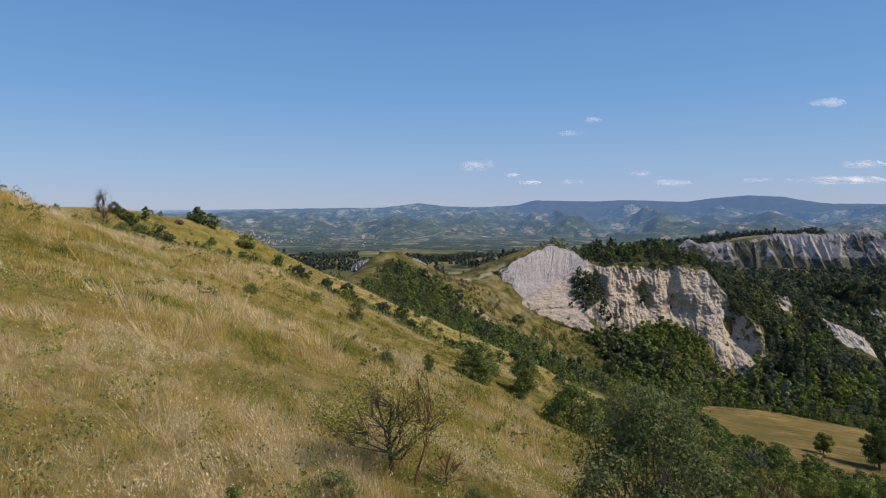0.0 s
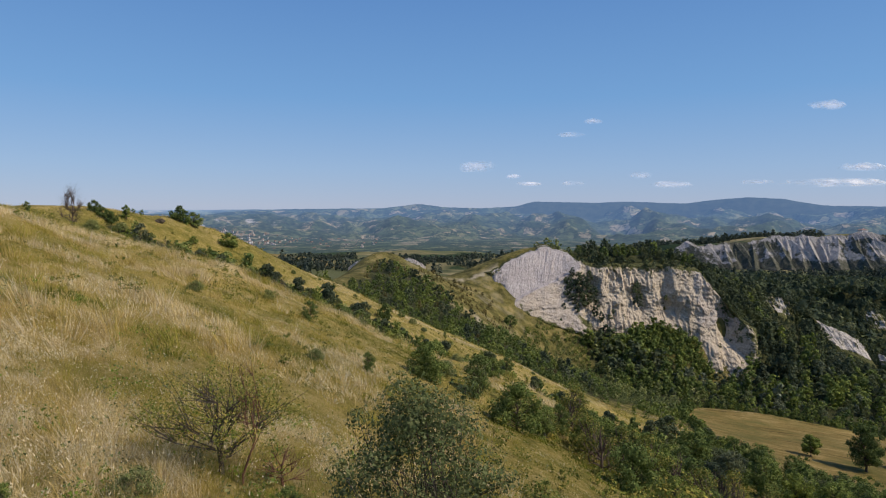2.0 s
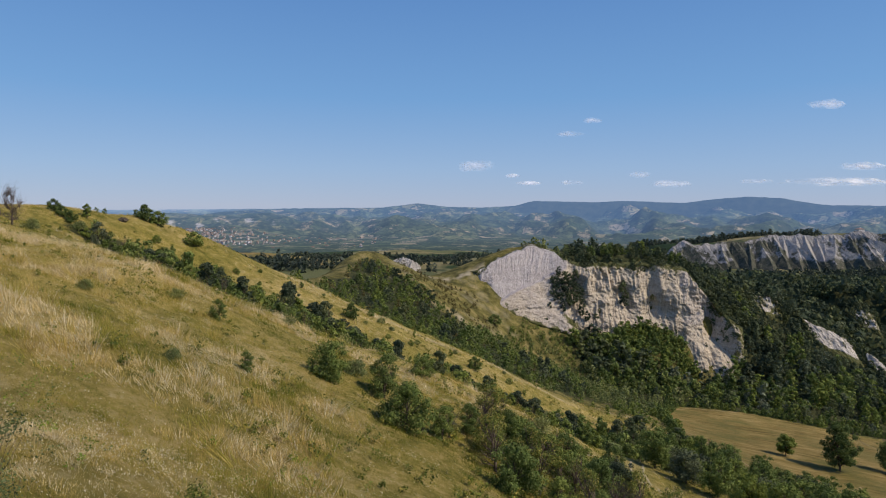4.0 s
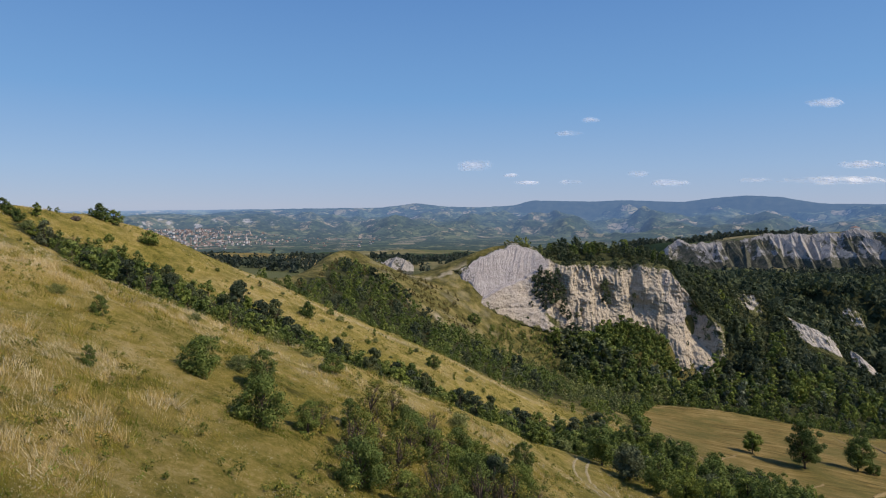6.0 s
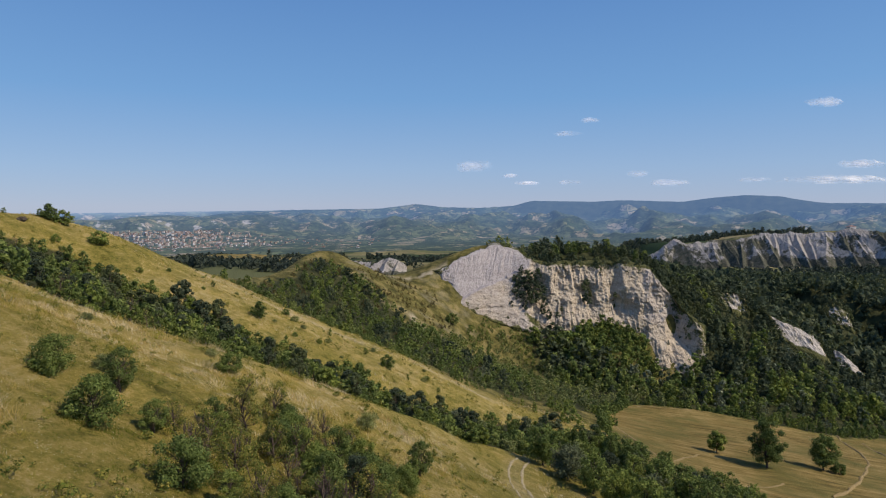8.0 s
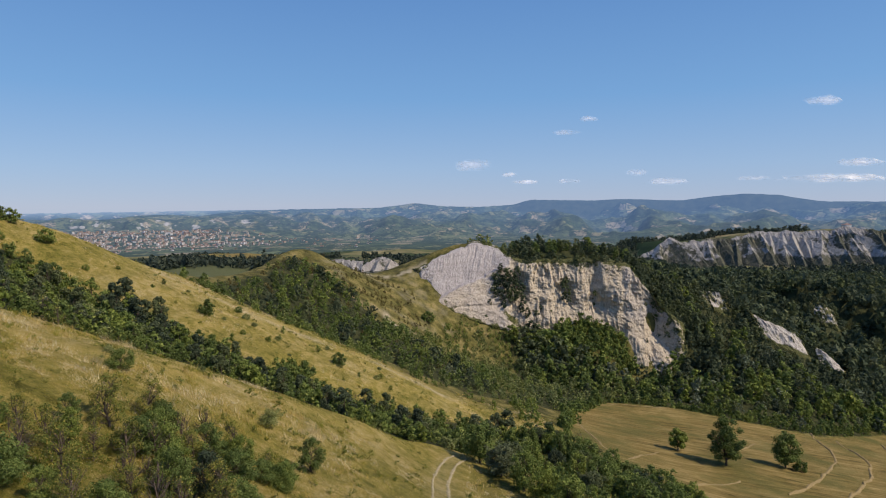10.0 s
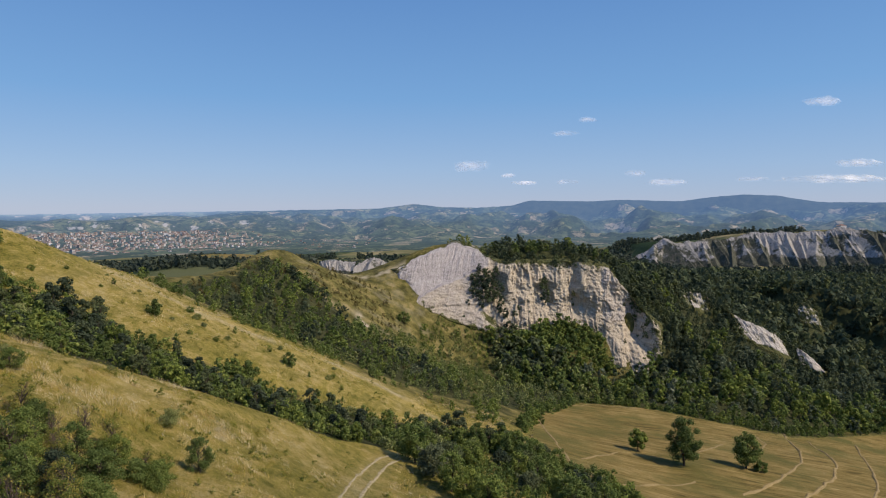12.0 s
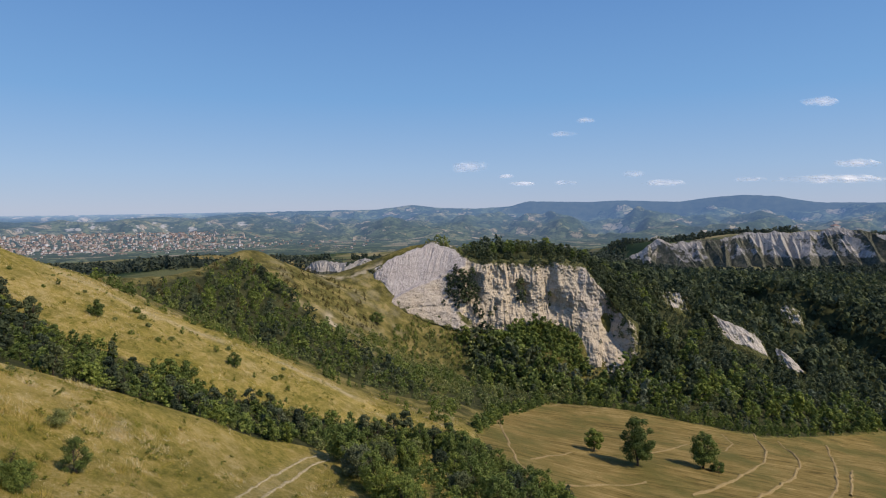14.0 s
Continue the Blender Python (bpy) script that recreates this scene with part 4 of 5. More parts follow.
def scatter(plan, count, gap, seed):
    """Places in a plan, kept a gap apart."""
    g = np.random.default_rng(seed)
    xs, ys = [p[0] for p in plan], [p[1] for p in plan]
    got = np.empty((0, 2))
    for _ in range(count * 30):
        p = np.array((g.uniform(min(xs), max(xs)), g.uniform(min(ys), max(ys))))
        if inside(plan, p[:1], p[1:])[0] and (not len(got) or np.min(np.hypot(*(got - p).T)) > gap):
            got = np.r_[got, p[None]]
        if len(got) >= count:
            break
    return got


# -- trees of the hay field --
put(plant("field_tree", 5.0, 4.7, 0.5, 18, 5000, 0.15, OAK, BARK, 3, "small round dark green oak on the mown field", "tree", "trees in the hay field"), 87, 127.3, 1, 0.4)
put(plant("field_tree", 10.2, 6.8, 0.9, 30, 9000, 0.16, OAK, BARK, 4, "tall uneven dark green oak on the mown field", "tree", "trees in the hay field"), 94, 120, 1, 1.4)
put(plant("field_tree", 8.2, 6.4, 0.9, 26, 7500, 0.16, OAK, BARK, 5, "spreading green oak on the mown field", "tree", "trees in the hay field"), 111, 128.6, 1, 2.2)
put(plant("field_bush", 2.8, 3.4, 0.0, 12, 3000, 0.12, OAK, BARK, 6, "low dense bush beside the spreading oak", "bush"), 113.4, 127.2, 1, 0)

# -- shrubs: a few shapes, copied over the spurs and gullies --
SHRUBS = [plant("shrub", 2.4, 3.0, 0.0, 22, 6400, 0.056, OAK, BARK, 11, "dense dark green shrub on the dry grass slope", "shrub", "shrubs on the grassy spurs"),
          plant("shrub", 2.9, 2.2, 0.1, 20, 5200, 0.050, OAK, BARK, 12, "upright green shrub on the dry grass slope", "shrub", "shrubs on the grassy spurs", 2),
          plant("shrub", 1.7, 2.6, 0.0, 18, 4000, 0.046, GREY_LEAF, BARK, 13, "low grey-green shrub on the dry grass slope", "shrub", "shrubs on the grassy spurs", 2),
          plant("shrub", 3.3, 2.3, 0.3, 18, 3000, 0.045, YELLOW_LEAF, DRY_TWIG, 14, "thin yellowish shrub with bare twigs showing", "shrub", "shrubs on the grassy spurs", 4),
          plant("shrub", 2.8, 2.0, 0.2, 16, 260, 0.05, YELLOW_LEAF, DRY_TWIG, 15, "almost leafless grey-brown shrub among green ones", "shrub", "shrubs in the near hollow", 7, r0=0.085),
          plant("shrub", 3.6, 2.6, 0.3, 22, 5600, 0.054, WOODLAND, BARK, 16, "tall dark shrub in the gully between spurs", "shrub", "shrubs along the gully", 2)]
FAR_SHRUBS = [plant("shrub", 2.4, 3.0, 0.0, 14, 1300, 0.12, OAK, BARK, 11, "dense dark green shrub on the spur", "shrub", "shrubs along the gully"),
              plant("shrub", 2.9, 2.2, 0.1, 12, 1000, 0.12, OAK, BARK, 12, "upright green shrub on the spur", "shrub", "shrubs along the gully"),
              plant("shrub", 1.7, 2.6, 0.0, 10, 800, 0.11, GREY_LEAF, BARK, 13, "low grey-green shrub on the spur", "shrub", "shrubs along the gully"),
              plant("shrub", 3.3, 2.3, 0.3, 12, 700, 0.11, YELLOW_LEAF, DRY_TWIG, 14, "thin yellowish shrub on the spur", "shrub", "shrubs along the gully"),
              plant("shrub", 2.8, 2.0, 0.2, 10, 120, 0.08, YELLOW_LEAF, DRY_TWIG, 15, "almost leafless grey-brown shrub in the gully", "shrub", "shrubs along the gully", 6, r0=0.05),
              plant("shrub", 3.6, 2.6, 0.3, 15, 1300, 0.13, WOODLAND, BARK, 16, "tall dark shrub in the gully between spurs", "shrub", "shrubs along the gully")]
for ob, (x, y) in zip(FAR_SHRUBS, [(-16, 83), (-6, 81), (3, 82), (14, 82), (20, 84), (30, 90)]):
    put(ob, x, y, 1.0, x)
for ob, (x, y, k) in zip(SHRUBS, [(5.9, 33.2, 0), (8.9, 34.6, 1), (21.3, 52.3, 2), (16.3, 41.2, 3), (19, 36, 4), (23, 34, 5)]):
    put(ob, x, y, 1.0, x)
SPOTS = [(10.6, 29.0, 0, 1.05), (10.8, 47.6, 0, 0.85), (26.2, 46.4, 1, 1.0), (25.4, 40.9, 0, 0.8), (-1.7, 36.5, 1, 0.5), (-4.3, 36.4, 2, 0.5), (0.3, 46, 2, 0.45), (1.5, 22.8, 2, 0.35),
         (-3.2, 101.3, 0, 1.1), (18.2, 105.3, 0, 1.0), (-29.4, 100.3, 0, 1.2), (-41.2, 90.4, 1, 0.85), (61.9, 127, 1, 1.0), (15, 93, 0, 1.3), (1.3, 107.5, 2, 0.7), (8, 104, 2, 0.6),
         (-37.5, 100.4, 0, 1.25), (-35.3, 100.8, 0, 1.2), (-43, 96, 1, 0.35), (-41.4, 95.5, 1, 0.38), (-36.4, 61.4, 1, 0.34), (-28.4, 59, 2, 0.75), (-44.6, 88, 0, 0.75), (-43, 87.2, 0, 0.7), (-41.4, 86.6, 0, 0.75), (-40, 86, 2, 0.65), (-38.4, 85.2, 0, 0.6), (-35.8, 85, 0, 0.5), (-33, 95, 0, 0.6), (-31.6, 94, 2, 0.5), (24.5, 108, 2, 0.6), (31.1, 214.5, 0, 2.0),
         (6.8, 36.8, 2, 0.8), (12.4, 31.4, 1, 0.8), (8, 51, 2, 0.5), (13, 58, 2, 0.4), (64, 131, 0, 0.9), (68, 138, 1, 0.7), (3.2, 26.8, 1, 0.35), (1.06, 5.7, 1, 0.26), (3.9, 6.3, 2, 0.42), (2.2, 6.9, 2, 0.36), (4.4, 7.2, 1, 0.24), (-6.5, 30.5, 2, 0.4)]
for x, y, k, s in SPOTS:
    again((SHRUBS if y < 60 else FAR_SHRUBS)[k], x, y, s, rng.uniform(0, 6.28))
for n, (x, y) in enumerate(scatter([(12, 33), (15, 40), (20, 44), (25, 43), (27, 37), (25, 30), (20, 26), (14, 27)], 46, 1.0, 5)):
    again(SHRUBS[(0, 4, 3, 1, 4, 0, 3)[n % 7]], x, y, rng.uniform(0.55, 1.15), rng.uniform(0, 6.28), 0.1, group="shrubs in the near hollow")
for n, (x, y) in enumerate(scatter(GULLY_WOOD, 190, 2.2, 6)):
    again(FAR_SHRUBS[(5, 0, 5, 1, 2, 5, 4, 0, 1)[n % 9]], x, y, rng.uniform(0.6, 1.1) * (1 + 0.3 * float(smooth(10, 45, x)) + 0.35 * float(smooth(8, -2, x)) * (y > 70) - 0.35 * float(smooth(-8, -22, x))), rng.uniform(0, 6.28), 0.1, group="shrubs along the gully")
for n, (x, y) in enumerate(scatter([(-32, 96), (-16, 92), (0, 93), (16, 92), (36, 100), (30, 116), (10, 112), (-12, 112), (-28, 108)], 26, 3.5, 10)):
    again(FAR_SHRUBS[n % 3], x, y, rng.uniform(0.3, 0.6), rng.uniform(0, 6.28), 0.1)

# -- hedgerow trees where the track enters the hedge, down to the field --
HEDGE = [plant("hedge_tree", 5.4, 5.2, 0.5, 26, 4200, 0.135, OAK, BARK, 21, "full dark green hedgerow tree", "tree", "hedgerow trees above the field"),
         plant("hedge_tree", 4.7, 5.0, 0.5, 24, 3800, 0.135, WOODLAND, BARK, 22, "broad dark hedgerow tree", "tree", "hedgerow trees above the field"),
         plant("hedge_tree", 6.0, 4.6, 0.5, 24, 3600, 0.13, OAK, BARK, 23, "upright dark green hedgerow tree", "tree", "hedgerow trees above the field")]
ROW = [(41.5, 79.5, 0.95), (44, 75, 0.85), (46.3, 71, 0.8), (48.3, 67.5, 0.75), (58, 92, 0.8), (60, 97, 0.75), (55, 101, 0.7), (62, 101, 0.7), (61, 88, 0.85), (65, 90, 0.8), (65, 83, 0.9),
       (69, 86, 0.85), (70, 80, 0.9), (74, 82, 0.85), (76, 76, 0.9), (80, 78, 0.9), (57, 81, 0.75), (59, 84.5, 0.8), (61.5, 79, 0.85), (63, 86.5, 0.7), (56.5, 88, 0.75), (58.5, 95, 0.7), (54.5, 93.5, 0.65), (63.5, 94, 0.7), (67.5, 88, 0.75), (72, 85, 0.7), (62, 75, 0.9), (68, 72, 0.9), (53, 104, 0.65), (51, 100, 0.6), (58, 104, 0.6), (46, 83, 0.8), (49.5, 88, 0.75), (82, 71, 0.95), (87, 74, 0.9), (56, 98, 0.7), (50.3, 64, 0.8), (72, 73, 0.9), (66, 76, 0.9), (92, 70, 0.9)]
for n, (x, y, s) in enumerate(ROW):
    if n < 3:
        put(HEDGE[n], x, y, 1.15 * s, n)
    else:
        again(HEDGE[n % 3], x, y, 1.15 * s * rng.uniform(0.85, 1.15), rng.uniform(0, 6.28), 0.15)

# -- the nearest bushes --
put(plant("elm_bush", 3.75, 2.45, 0.2, 60, 36000, 0.021, ELM_LEAF, BARK, 31, "tall grey-green small-leaved elm bush", "bush", twig=3, r0=0.035), 6.5, 5.2, 1, 0.5)
put(plant("sapling", 4.3, 0.95, 2.5, 18, 5200, 0.012, YELLOW_LEAF, BARK, 37, "slender young tree with sparse pale green leaves", "tree", twig=5, r0=0.018), 8.25, 1.9, 1, 0.3)
put(plant("elm_bush", 2.4, 1.7, 0.2, 22, 7000, 0.026, YELLOW_LEAF, BARK, 34, "lower yellow-green bush beside the elm", "bush", twig=3, r0=0.025), 8.4, 8.2, 1, 0.5)
put(plant("twiggy_shrub", 2.1, 3.0, 0.5, 18, 5200, 0.022, YELLOW_LEAF, BARK, 32, "spreading thorny shrub with dark boughs and few leaves", "shrub", twig=8, r0=0.055), 2.97, 8.3, 0.95, 0.2)
put(plant("dry_shrub", 2.3, 0.75, 1.0, 8, 50, 0.02, YELLOW_LEAF, RED_TWIG, 35, "upright reddish-brown dead twigs above the thorny shrub", "shrub", twig=10, r0=0.022), 3.4, 8.1, 1, 0.2)
put(plant("dry_shrub", 0.95, 1.3, 0.1, 9, 40, 0.02, YELLOW_LEAF, RED_TWIG, 36, "low reddish dead twigs beside the thorny shrub", "shrub", twig=9, r0=0.03), 3.95, 8.5, 1, 0.2)
put(plant("bare_shrub", 4.3, 2.6, 0.5, 24, 60, 0.03, YELLOW_LEAF, DRY_TWIG, 33, "leafless grey-brown shrub on the hilltop", "shrub", twig=14, r0=0.075), -29.8, 58.2, 1, 0.2)

# -- woods: uncounted trees as one mass each --
def woodland(name, spots, sizes, leafs, leaf, material, label, seed, level=None):
    g = np.random.default_rng(seed)
    kinds = []
    for k in range(7):
        lobes = lobes_of(1.0, g.uniform(0.7, 1.05), 0.0, 13, g)
        kinds.append(leaves_on(lobes, leafs, leaf, g, 0.7, 0.3))
    vs, fs, tint, n = [], [], [], 0
    zs = height(spots[:, 0], spots[:, 1]) if level is None else level
    for (x, y), z, s in zip(spots, zs, sizes):
        v, f = kinds[g.integers(7)]
        a = g.uniform(0, 6.28)
        c, d = math.cos(a), math.sin(a)
        w = v * s
        vs.append(np.c_[w[:, 0] * c - w[:, 1] * d + x, w[:, 0] * d + w[:, 1] * c + y, w[:, 2] * g.uniform(0.85, 1.2) + z - 0.25])
        fs.append(f + n)
        n += len(v)
        tint.append(np.full(len(v), g.uniform()))
    ob = mesh_object(name, np.concatenate(vs), np.concatenate(fs), material, {"tint": np.concatenate(tint)})
    return tagged(ob, label, "woodland", kind="stuff")


def filled(plan, gap, seed, keep=None):
    """A jittered lattice of places inside a plan."""
    g = np.random.default_rng(seed)
    xs, ys = [p[0] for p in plan], [p[1] for p in plan]
    x, y = np.meshgrid(np.arange(min(xs), max(xs), gap), np.arange(min(ys), max(ys), gap * 0.87))
    x, y = (x + (np.arange(x.shape[0])[:, None] % 2) * gap / 2).ravel(), y.ravel()
    x, y = x + g.uniform(-0.4, 0.4, len(x)) * gap, y + g.uniform(-0.4, 0.4, len(x)) * gap
    ok = inside(plan, x, y) > 0
    if keep:
        ok &= keep(x, y)
    return np.c_[x[ok], y[ok]]


def clear_of_scars(x, y):
    ok = np.ones(len(x), bool)
    for a, b in SCARS:
        cx, cy = np.mean([p[0] for p in a + b]), np.mean([p[1] for p in b]) - 2
        back = y - cy
        ok &= ~((np.abs(x - cx - 0.55 * np.minimum(back, 0)) < 0.5 * abs(a[-1][0] - a[0][0]) - 0.5) & (back > -17) & (back < 10))
    return ok


near_wood = filled(WOOD_PLAN, 3.9, 1, lambda x, y: (np.hypot(x - 60, y) < 300) & clear_of_scars(x, y) & ~((y > 284) & (x < 128)))
far_wood = filled(WOOD_PLAN, 5.6, 2, lambda x, y: (np.hypot(x - 60, y) >= 300) & clear_of_scars(x, y))
lush = np.exp(-(((near_wood[:, 0] - 84) / 16) ** 2 + ((near_wood[:, 1] - 227) / 8) ** 2))
rim = smooth(248, 262, near_wood[:, 1]) * (near_wood[:, 0] < 135)
low = 1 - 0.45 * smooth(212, 196, near_wood[:, 1]) * (near_wood[:, 0] > 62) - 0.4 * (near_wood[:, 0] < 64) * (near_wood[:, 1] < 235)
tall = rng.triangular(2.8, 5.2, 9.0, len(near_wood)) * low * (1 + 0.35 * lush) * (1 - 0.2 * rim)
bright = (near_wood[:, 1] < 214 + 0.1 * near_wood[:, 0] - 6) | (lush > 0.35)
bright ^= rng.uniform(size=len(near_wood)) < 0.2
kept = (near_wood[:, 0] > 64) | (near_wood[:, 1] < 190) | (rng.uniform(size=len(near_wood)) < 0.3)
near_wood, tall, bright = near_wood[kept], tall[kept], bright[kept]
young = ((near_wood[:, 0] < 66) | ((near_wood[:, 1] < 206) & (near_wood[:, 0] < 104))) & (rng.uniform(size=len(near_wood)) < 0.8)
woodland("woodland", near_wood[young], tall[young] * 0.85, 280, 0.07, GREY_LEAF, "paler green young growth in the hollow", 29)
near_wood, tall, bright = near_wood[~young], tall[~young], bright[~young]
willow = (near_wood[:, 0] > 96) & (near_wood[:, 1] < 238 + 0.25 * (near_wood[:, 0] - 120)) & (rng.uniform(size=len(near_wood)) < 0.11)
woodland("woodland", near_wood[willow], tall[willow] * 0.95, 280, 0.07, SILVER_LEAF, "pale silvery willows among the darker trees", 23)
bright &= ~willow
near_wood, tall, bright = near_wood[~willow], tall[~willow], bright[~willow]
woodland("woodland", near_wood[~bright], tall[~bright], 240, 0.076, WOODLAND, "dense dark green mixed wood on the slopes", 1)
woodland("woodland", near_wood[bright], tall[bright], 280, 0.072, OAK, "brighter green young wood below the cliff and along the field", 21)
woodland("woodland", far_wood, rng.uniform(6.0, 9.5, len(far_wood)), 58, 0.15, WOODLAND, "dark green wood on the far ridge", 2)
knob_wood = filled(KNOB_WOOD, 3.0, 3, lambda x, y: fbm(x / 7, y / 7, 3, 43) > -0.6 + 0.7 * smooth(184, 214, y))
brown = rng.uniform(size=len(knob_wood)) < 0.16 + 0.3 * smooth(180, 210, knob_wood[:, 1])
woodland("thicket", knob_wood[brown], rng.uniform(0.9, 2.6, brown.sum()), 170, 0.075, BROWN_LEAF, "browned bushes among the green on the knoll", 26)
knob_wood = knob_wood[~brown]
woodland("thicket", knob_wood[::3], rng.triangular(1.2, 2.4, 5.4, len(knob_wood[::3])) * (1 - 0.5 * smooth(196, 212, knob_wood[::3, 1])) * (1 - 0.55 * smooth(-9, -16, knob_wood[::3, 0])), 210, 0.07, WOODLAND, "dark bushes over the knoll", 27)
knob_wood = knob_wood[np.arange(len(knob_wood)) % 3 > 0]
woodland("thicket", knob_wood, rng.triangular(1.2, 2.4, 5.4, len(knob_wood)) * (1 - 0.5 * smooth(196, 212, knob_wood[:, 1])) * (1 - 0.55 * smooth(-9, -16, knob_wood[:, 0])), 190, 0.07, OAK, "green thicket over the knoll", 3)
tangle = filled([(-6, 206), (8, 191), (18, 185), (30, 200), (38, 222), (44, 234), (52, 236), (60, 232), (64, 214), (60, 196), (56, 178), (40, 172), (24, 180)], 2.2, 34, lambda x, y: fbm(x / 10, y / 10, 3, 55) > 0.02)
woodland("thicket", tangle, rng.triangular(0.8, 1.4, 3.4, len(tangle)), 150, 0.08, OAK, "green bushes thickening down the bowl", 34)
low_wood = filled([(14, 184), (26, 196), (40, 212), (47, 226), (58, 236), (62, 200), (60, 168), (56, 156), (46, 158), (30, 170)], 2.6, 4, lambda x, y: fbm(x / 9, y / 9, 3, 33) > -0.28)
woodland("thicket", low_wood, rng.uniform(0.7, 2.6, len(low_wood)), 130, 0.085, GREY_LEAF, "scrub in the grassy bowl below the cliff", 4)
bowl_scrub = filled([(-14, 216), (-4, 204), (10, 190), (26, 198), (36, 218), (30, 230), (12, 237), (-2, 234), (-12, 228)], 2.0, 7, lambda x, y: fbm(x / 8, y / 8, 3, 35) > 0.08)
woodland("thicket", bowl_scrub, rng.uniform(0.4, 1.7, len(bowl_scrub)), 110, 0.09, BROWN_LEAF, "brownish scrub on the grassy saddle slope", 7)
gully_fill = filled(GULLY_WOOD, 2.4, 11, lambda x, y: fbm(x / 6, y / 6, 3, 45) > -0.30)
woodland("thicket", gully_fill, rng.triangular(0.8, 1.6, 3.6, len(gully_fill)) * (1 + 0.2 * smooth(10, 45, gully_fill[:, 0])), 330, 0.062, OAK, "green thicket filling the gully between the spurs", 11)
hedge_fill = filled([(42, 82), (44, 77), (49, 69), (53, 70), (60, 76), (76, 73), (92, 68), (94, 75), (78, 83), (68, 92), (62, 102), (53, 104), (48, 92)], 2.3, 37)
woodland("thicket", hedge_fill, rng.triangular(0.9, 1.7, 3.0, len(hedge_fill)), 320, 0.055, OAK, "dense green hedgerow thicket above the field", 37)
c_fill = filled(GULLY_C_WOOD, 2.6, 12)
woodland("thicket", c_fill, rng.uniform(0.9, 2.4, len(c_fill)), 200, 0.08, GREY_LEAF, "thicket behind the second spur", 12)
b_fill = filled([(-24, 122), (-10, 119), (2, 117), (14, 120), (28, 125), (42, 124), (56, 118), (58, 138), (40, 138), (20, 138), (0, 136), (-22, 136)], 2.8, 13, lambda x, y: fbm(x / 8, y / 8, 2, 39) > -0.10 + 0.12 * smooth(124, 132, y))
woodland("thicket", b_fill, rng.triangular(0.7, 1.4, 3.4, len(b_fill)), 180, 0.08, OAK, "small scattered bushes behind the second spur", 13)
dense = filled([(-850, 1050), (-180, 1000), (-160, 1450), (-850, 1600)], 14, 14, lambda x, y: ~((x > -490) & (x < -235) & (y < 1150)))
woodland("woodland", dense, rng.uniform(7, 10, len(dense)), 40, 0.18, HAZY_LEAF, "far dark wood below the spurs", 14)
LEDGES = [(55, 62, 2.6), (56.5, 66.5, 3.4), (58, 69, 4.4), (58.5, 66, 4.6), (59, 72, 3.4), (60, 74, 3.4), (66.5, 72.5, 4.0), (68, 66.5, 4.4), (68.5, 62, 4.0), (67.5, 59, 4.2), (69.5, 57, 3.8), (60.6, 60.6, 3.6),  (60.5, 68.5, 5.6), (62, 70.5, 5.4), (64, 70, 5.2), (66, 69.5, 4.6), (61.5, 66, 5.2), (63.5, 66.5, 5.6), (65.8, 66, 5.0), (62.5, 62.5, 5.0), (64.5, 63, 5.0), (66.5, 63.5, 4.4), (59.6, 63.6, 4.0), (57.4, 64.6, 3.8), (57, 70.5, 3.6),
          (53, 55, 3.6), (53.6, 57.5, 3.0), (52.6, 59.4, 2.4), (86, 67, 4.0), (87, 64.5, 4.2), (85.6, 63, 3.6), (87.6, 61.8, 3.2), (86.8, 69.4, 2.8), (73.6, 57, 3.0), (75.4, 59.4, 2.6), (79.6, 57.2, 2.6), (98, 64.4, 2.2), (103.4, 73, 2.6), (93, 73.6, 2.4), (78, 74.2, 2.6),
          (118, 60.5, 1.6), (116.4, 47, 1.8), (106, 51, 2.0), (126, 53, 3.0), (124.6, 49, 2.6)]
ledge = np.array([(x, float(face_y(x, z)[0]) - (2.6 if 54 < x < 70 else 0.8)) for x, z, s in LEDGES])
woodland("thicket", ledge, np.array([s for x, z, s in LEDGES]), 420, 0.062, WOODLAND, "dark trees on ledges of the cliffs", 5, np.array([z - 0.8 for x, z, s in LEDGES]))
# the wood climbs the talus in front of the buff cliff
talus, talus_z = [], []
for x in np.arange(62, 110, 1.8):
    low_z = np.interp(x, [60.3, 68.4, 75, 86, 94, 103, 110], [50.8, 47, 47.5, 46.5, 44.5, 41, 36.2])
    high_z = np.interp(x, [62, 68, 72, 77, 84, 92, 100, 105, 108, 110], [51, 50, 54, 52.5, 56.5, 57, 54, 52, 47, 40]) - 4.4
    for z in np.arange(low_z - 1, max(high_z, low_z), 2.0):
        talus.append((x + rng.uniform(-0.8, 0.8), float(face_y(x, z)[0]) - 2.2))
        talus_z.append(z - 0.5)
woodland("woodland", np.array(talus), rng.uniform(3.8, 6.8, len(talus)), 420, 0.058, OAK, "lush green trees climbing the foot of the cliff", 24, np.array(talus_z))
flank = filled([(117, 262), (122, 246), (128, 236), (136, 230), (146, 240), (140, 262), (128, 270)], 2.6, 35)
woodland("woodland", flank, rng.triangular(2.6, 4.2, 6.6, len(flank)), 300, 0.068, WOODLAND, "dark trees crowding the end of the cliff", 35)
verge = []
for q in along([(62, 120, 0), (66.5, 141, 0), (70, 154, 0), (77, 171, 0), (89, 193, 0), (110, 195.5, 0), (128, 190.5, 0), (152, 184.5, 0), (180, 199.5, 0), (211, 214.5, 0), (300, 259, 0)], 1.3):
    verge += [(q[0] + rng.uniform(-1.2, 1), q[1] + rng.uniform(0, 2)), (q[0] + rng.uniform(-1.2, 1), q[1] + rng.uniform(2, 5.5))]
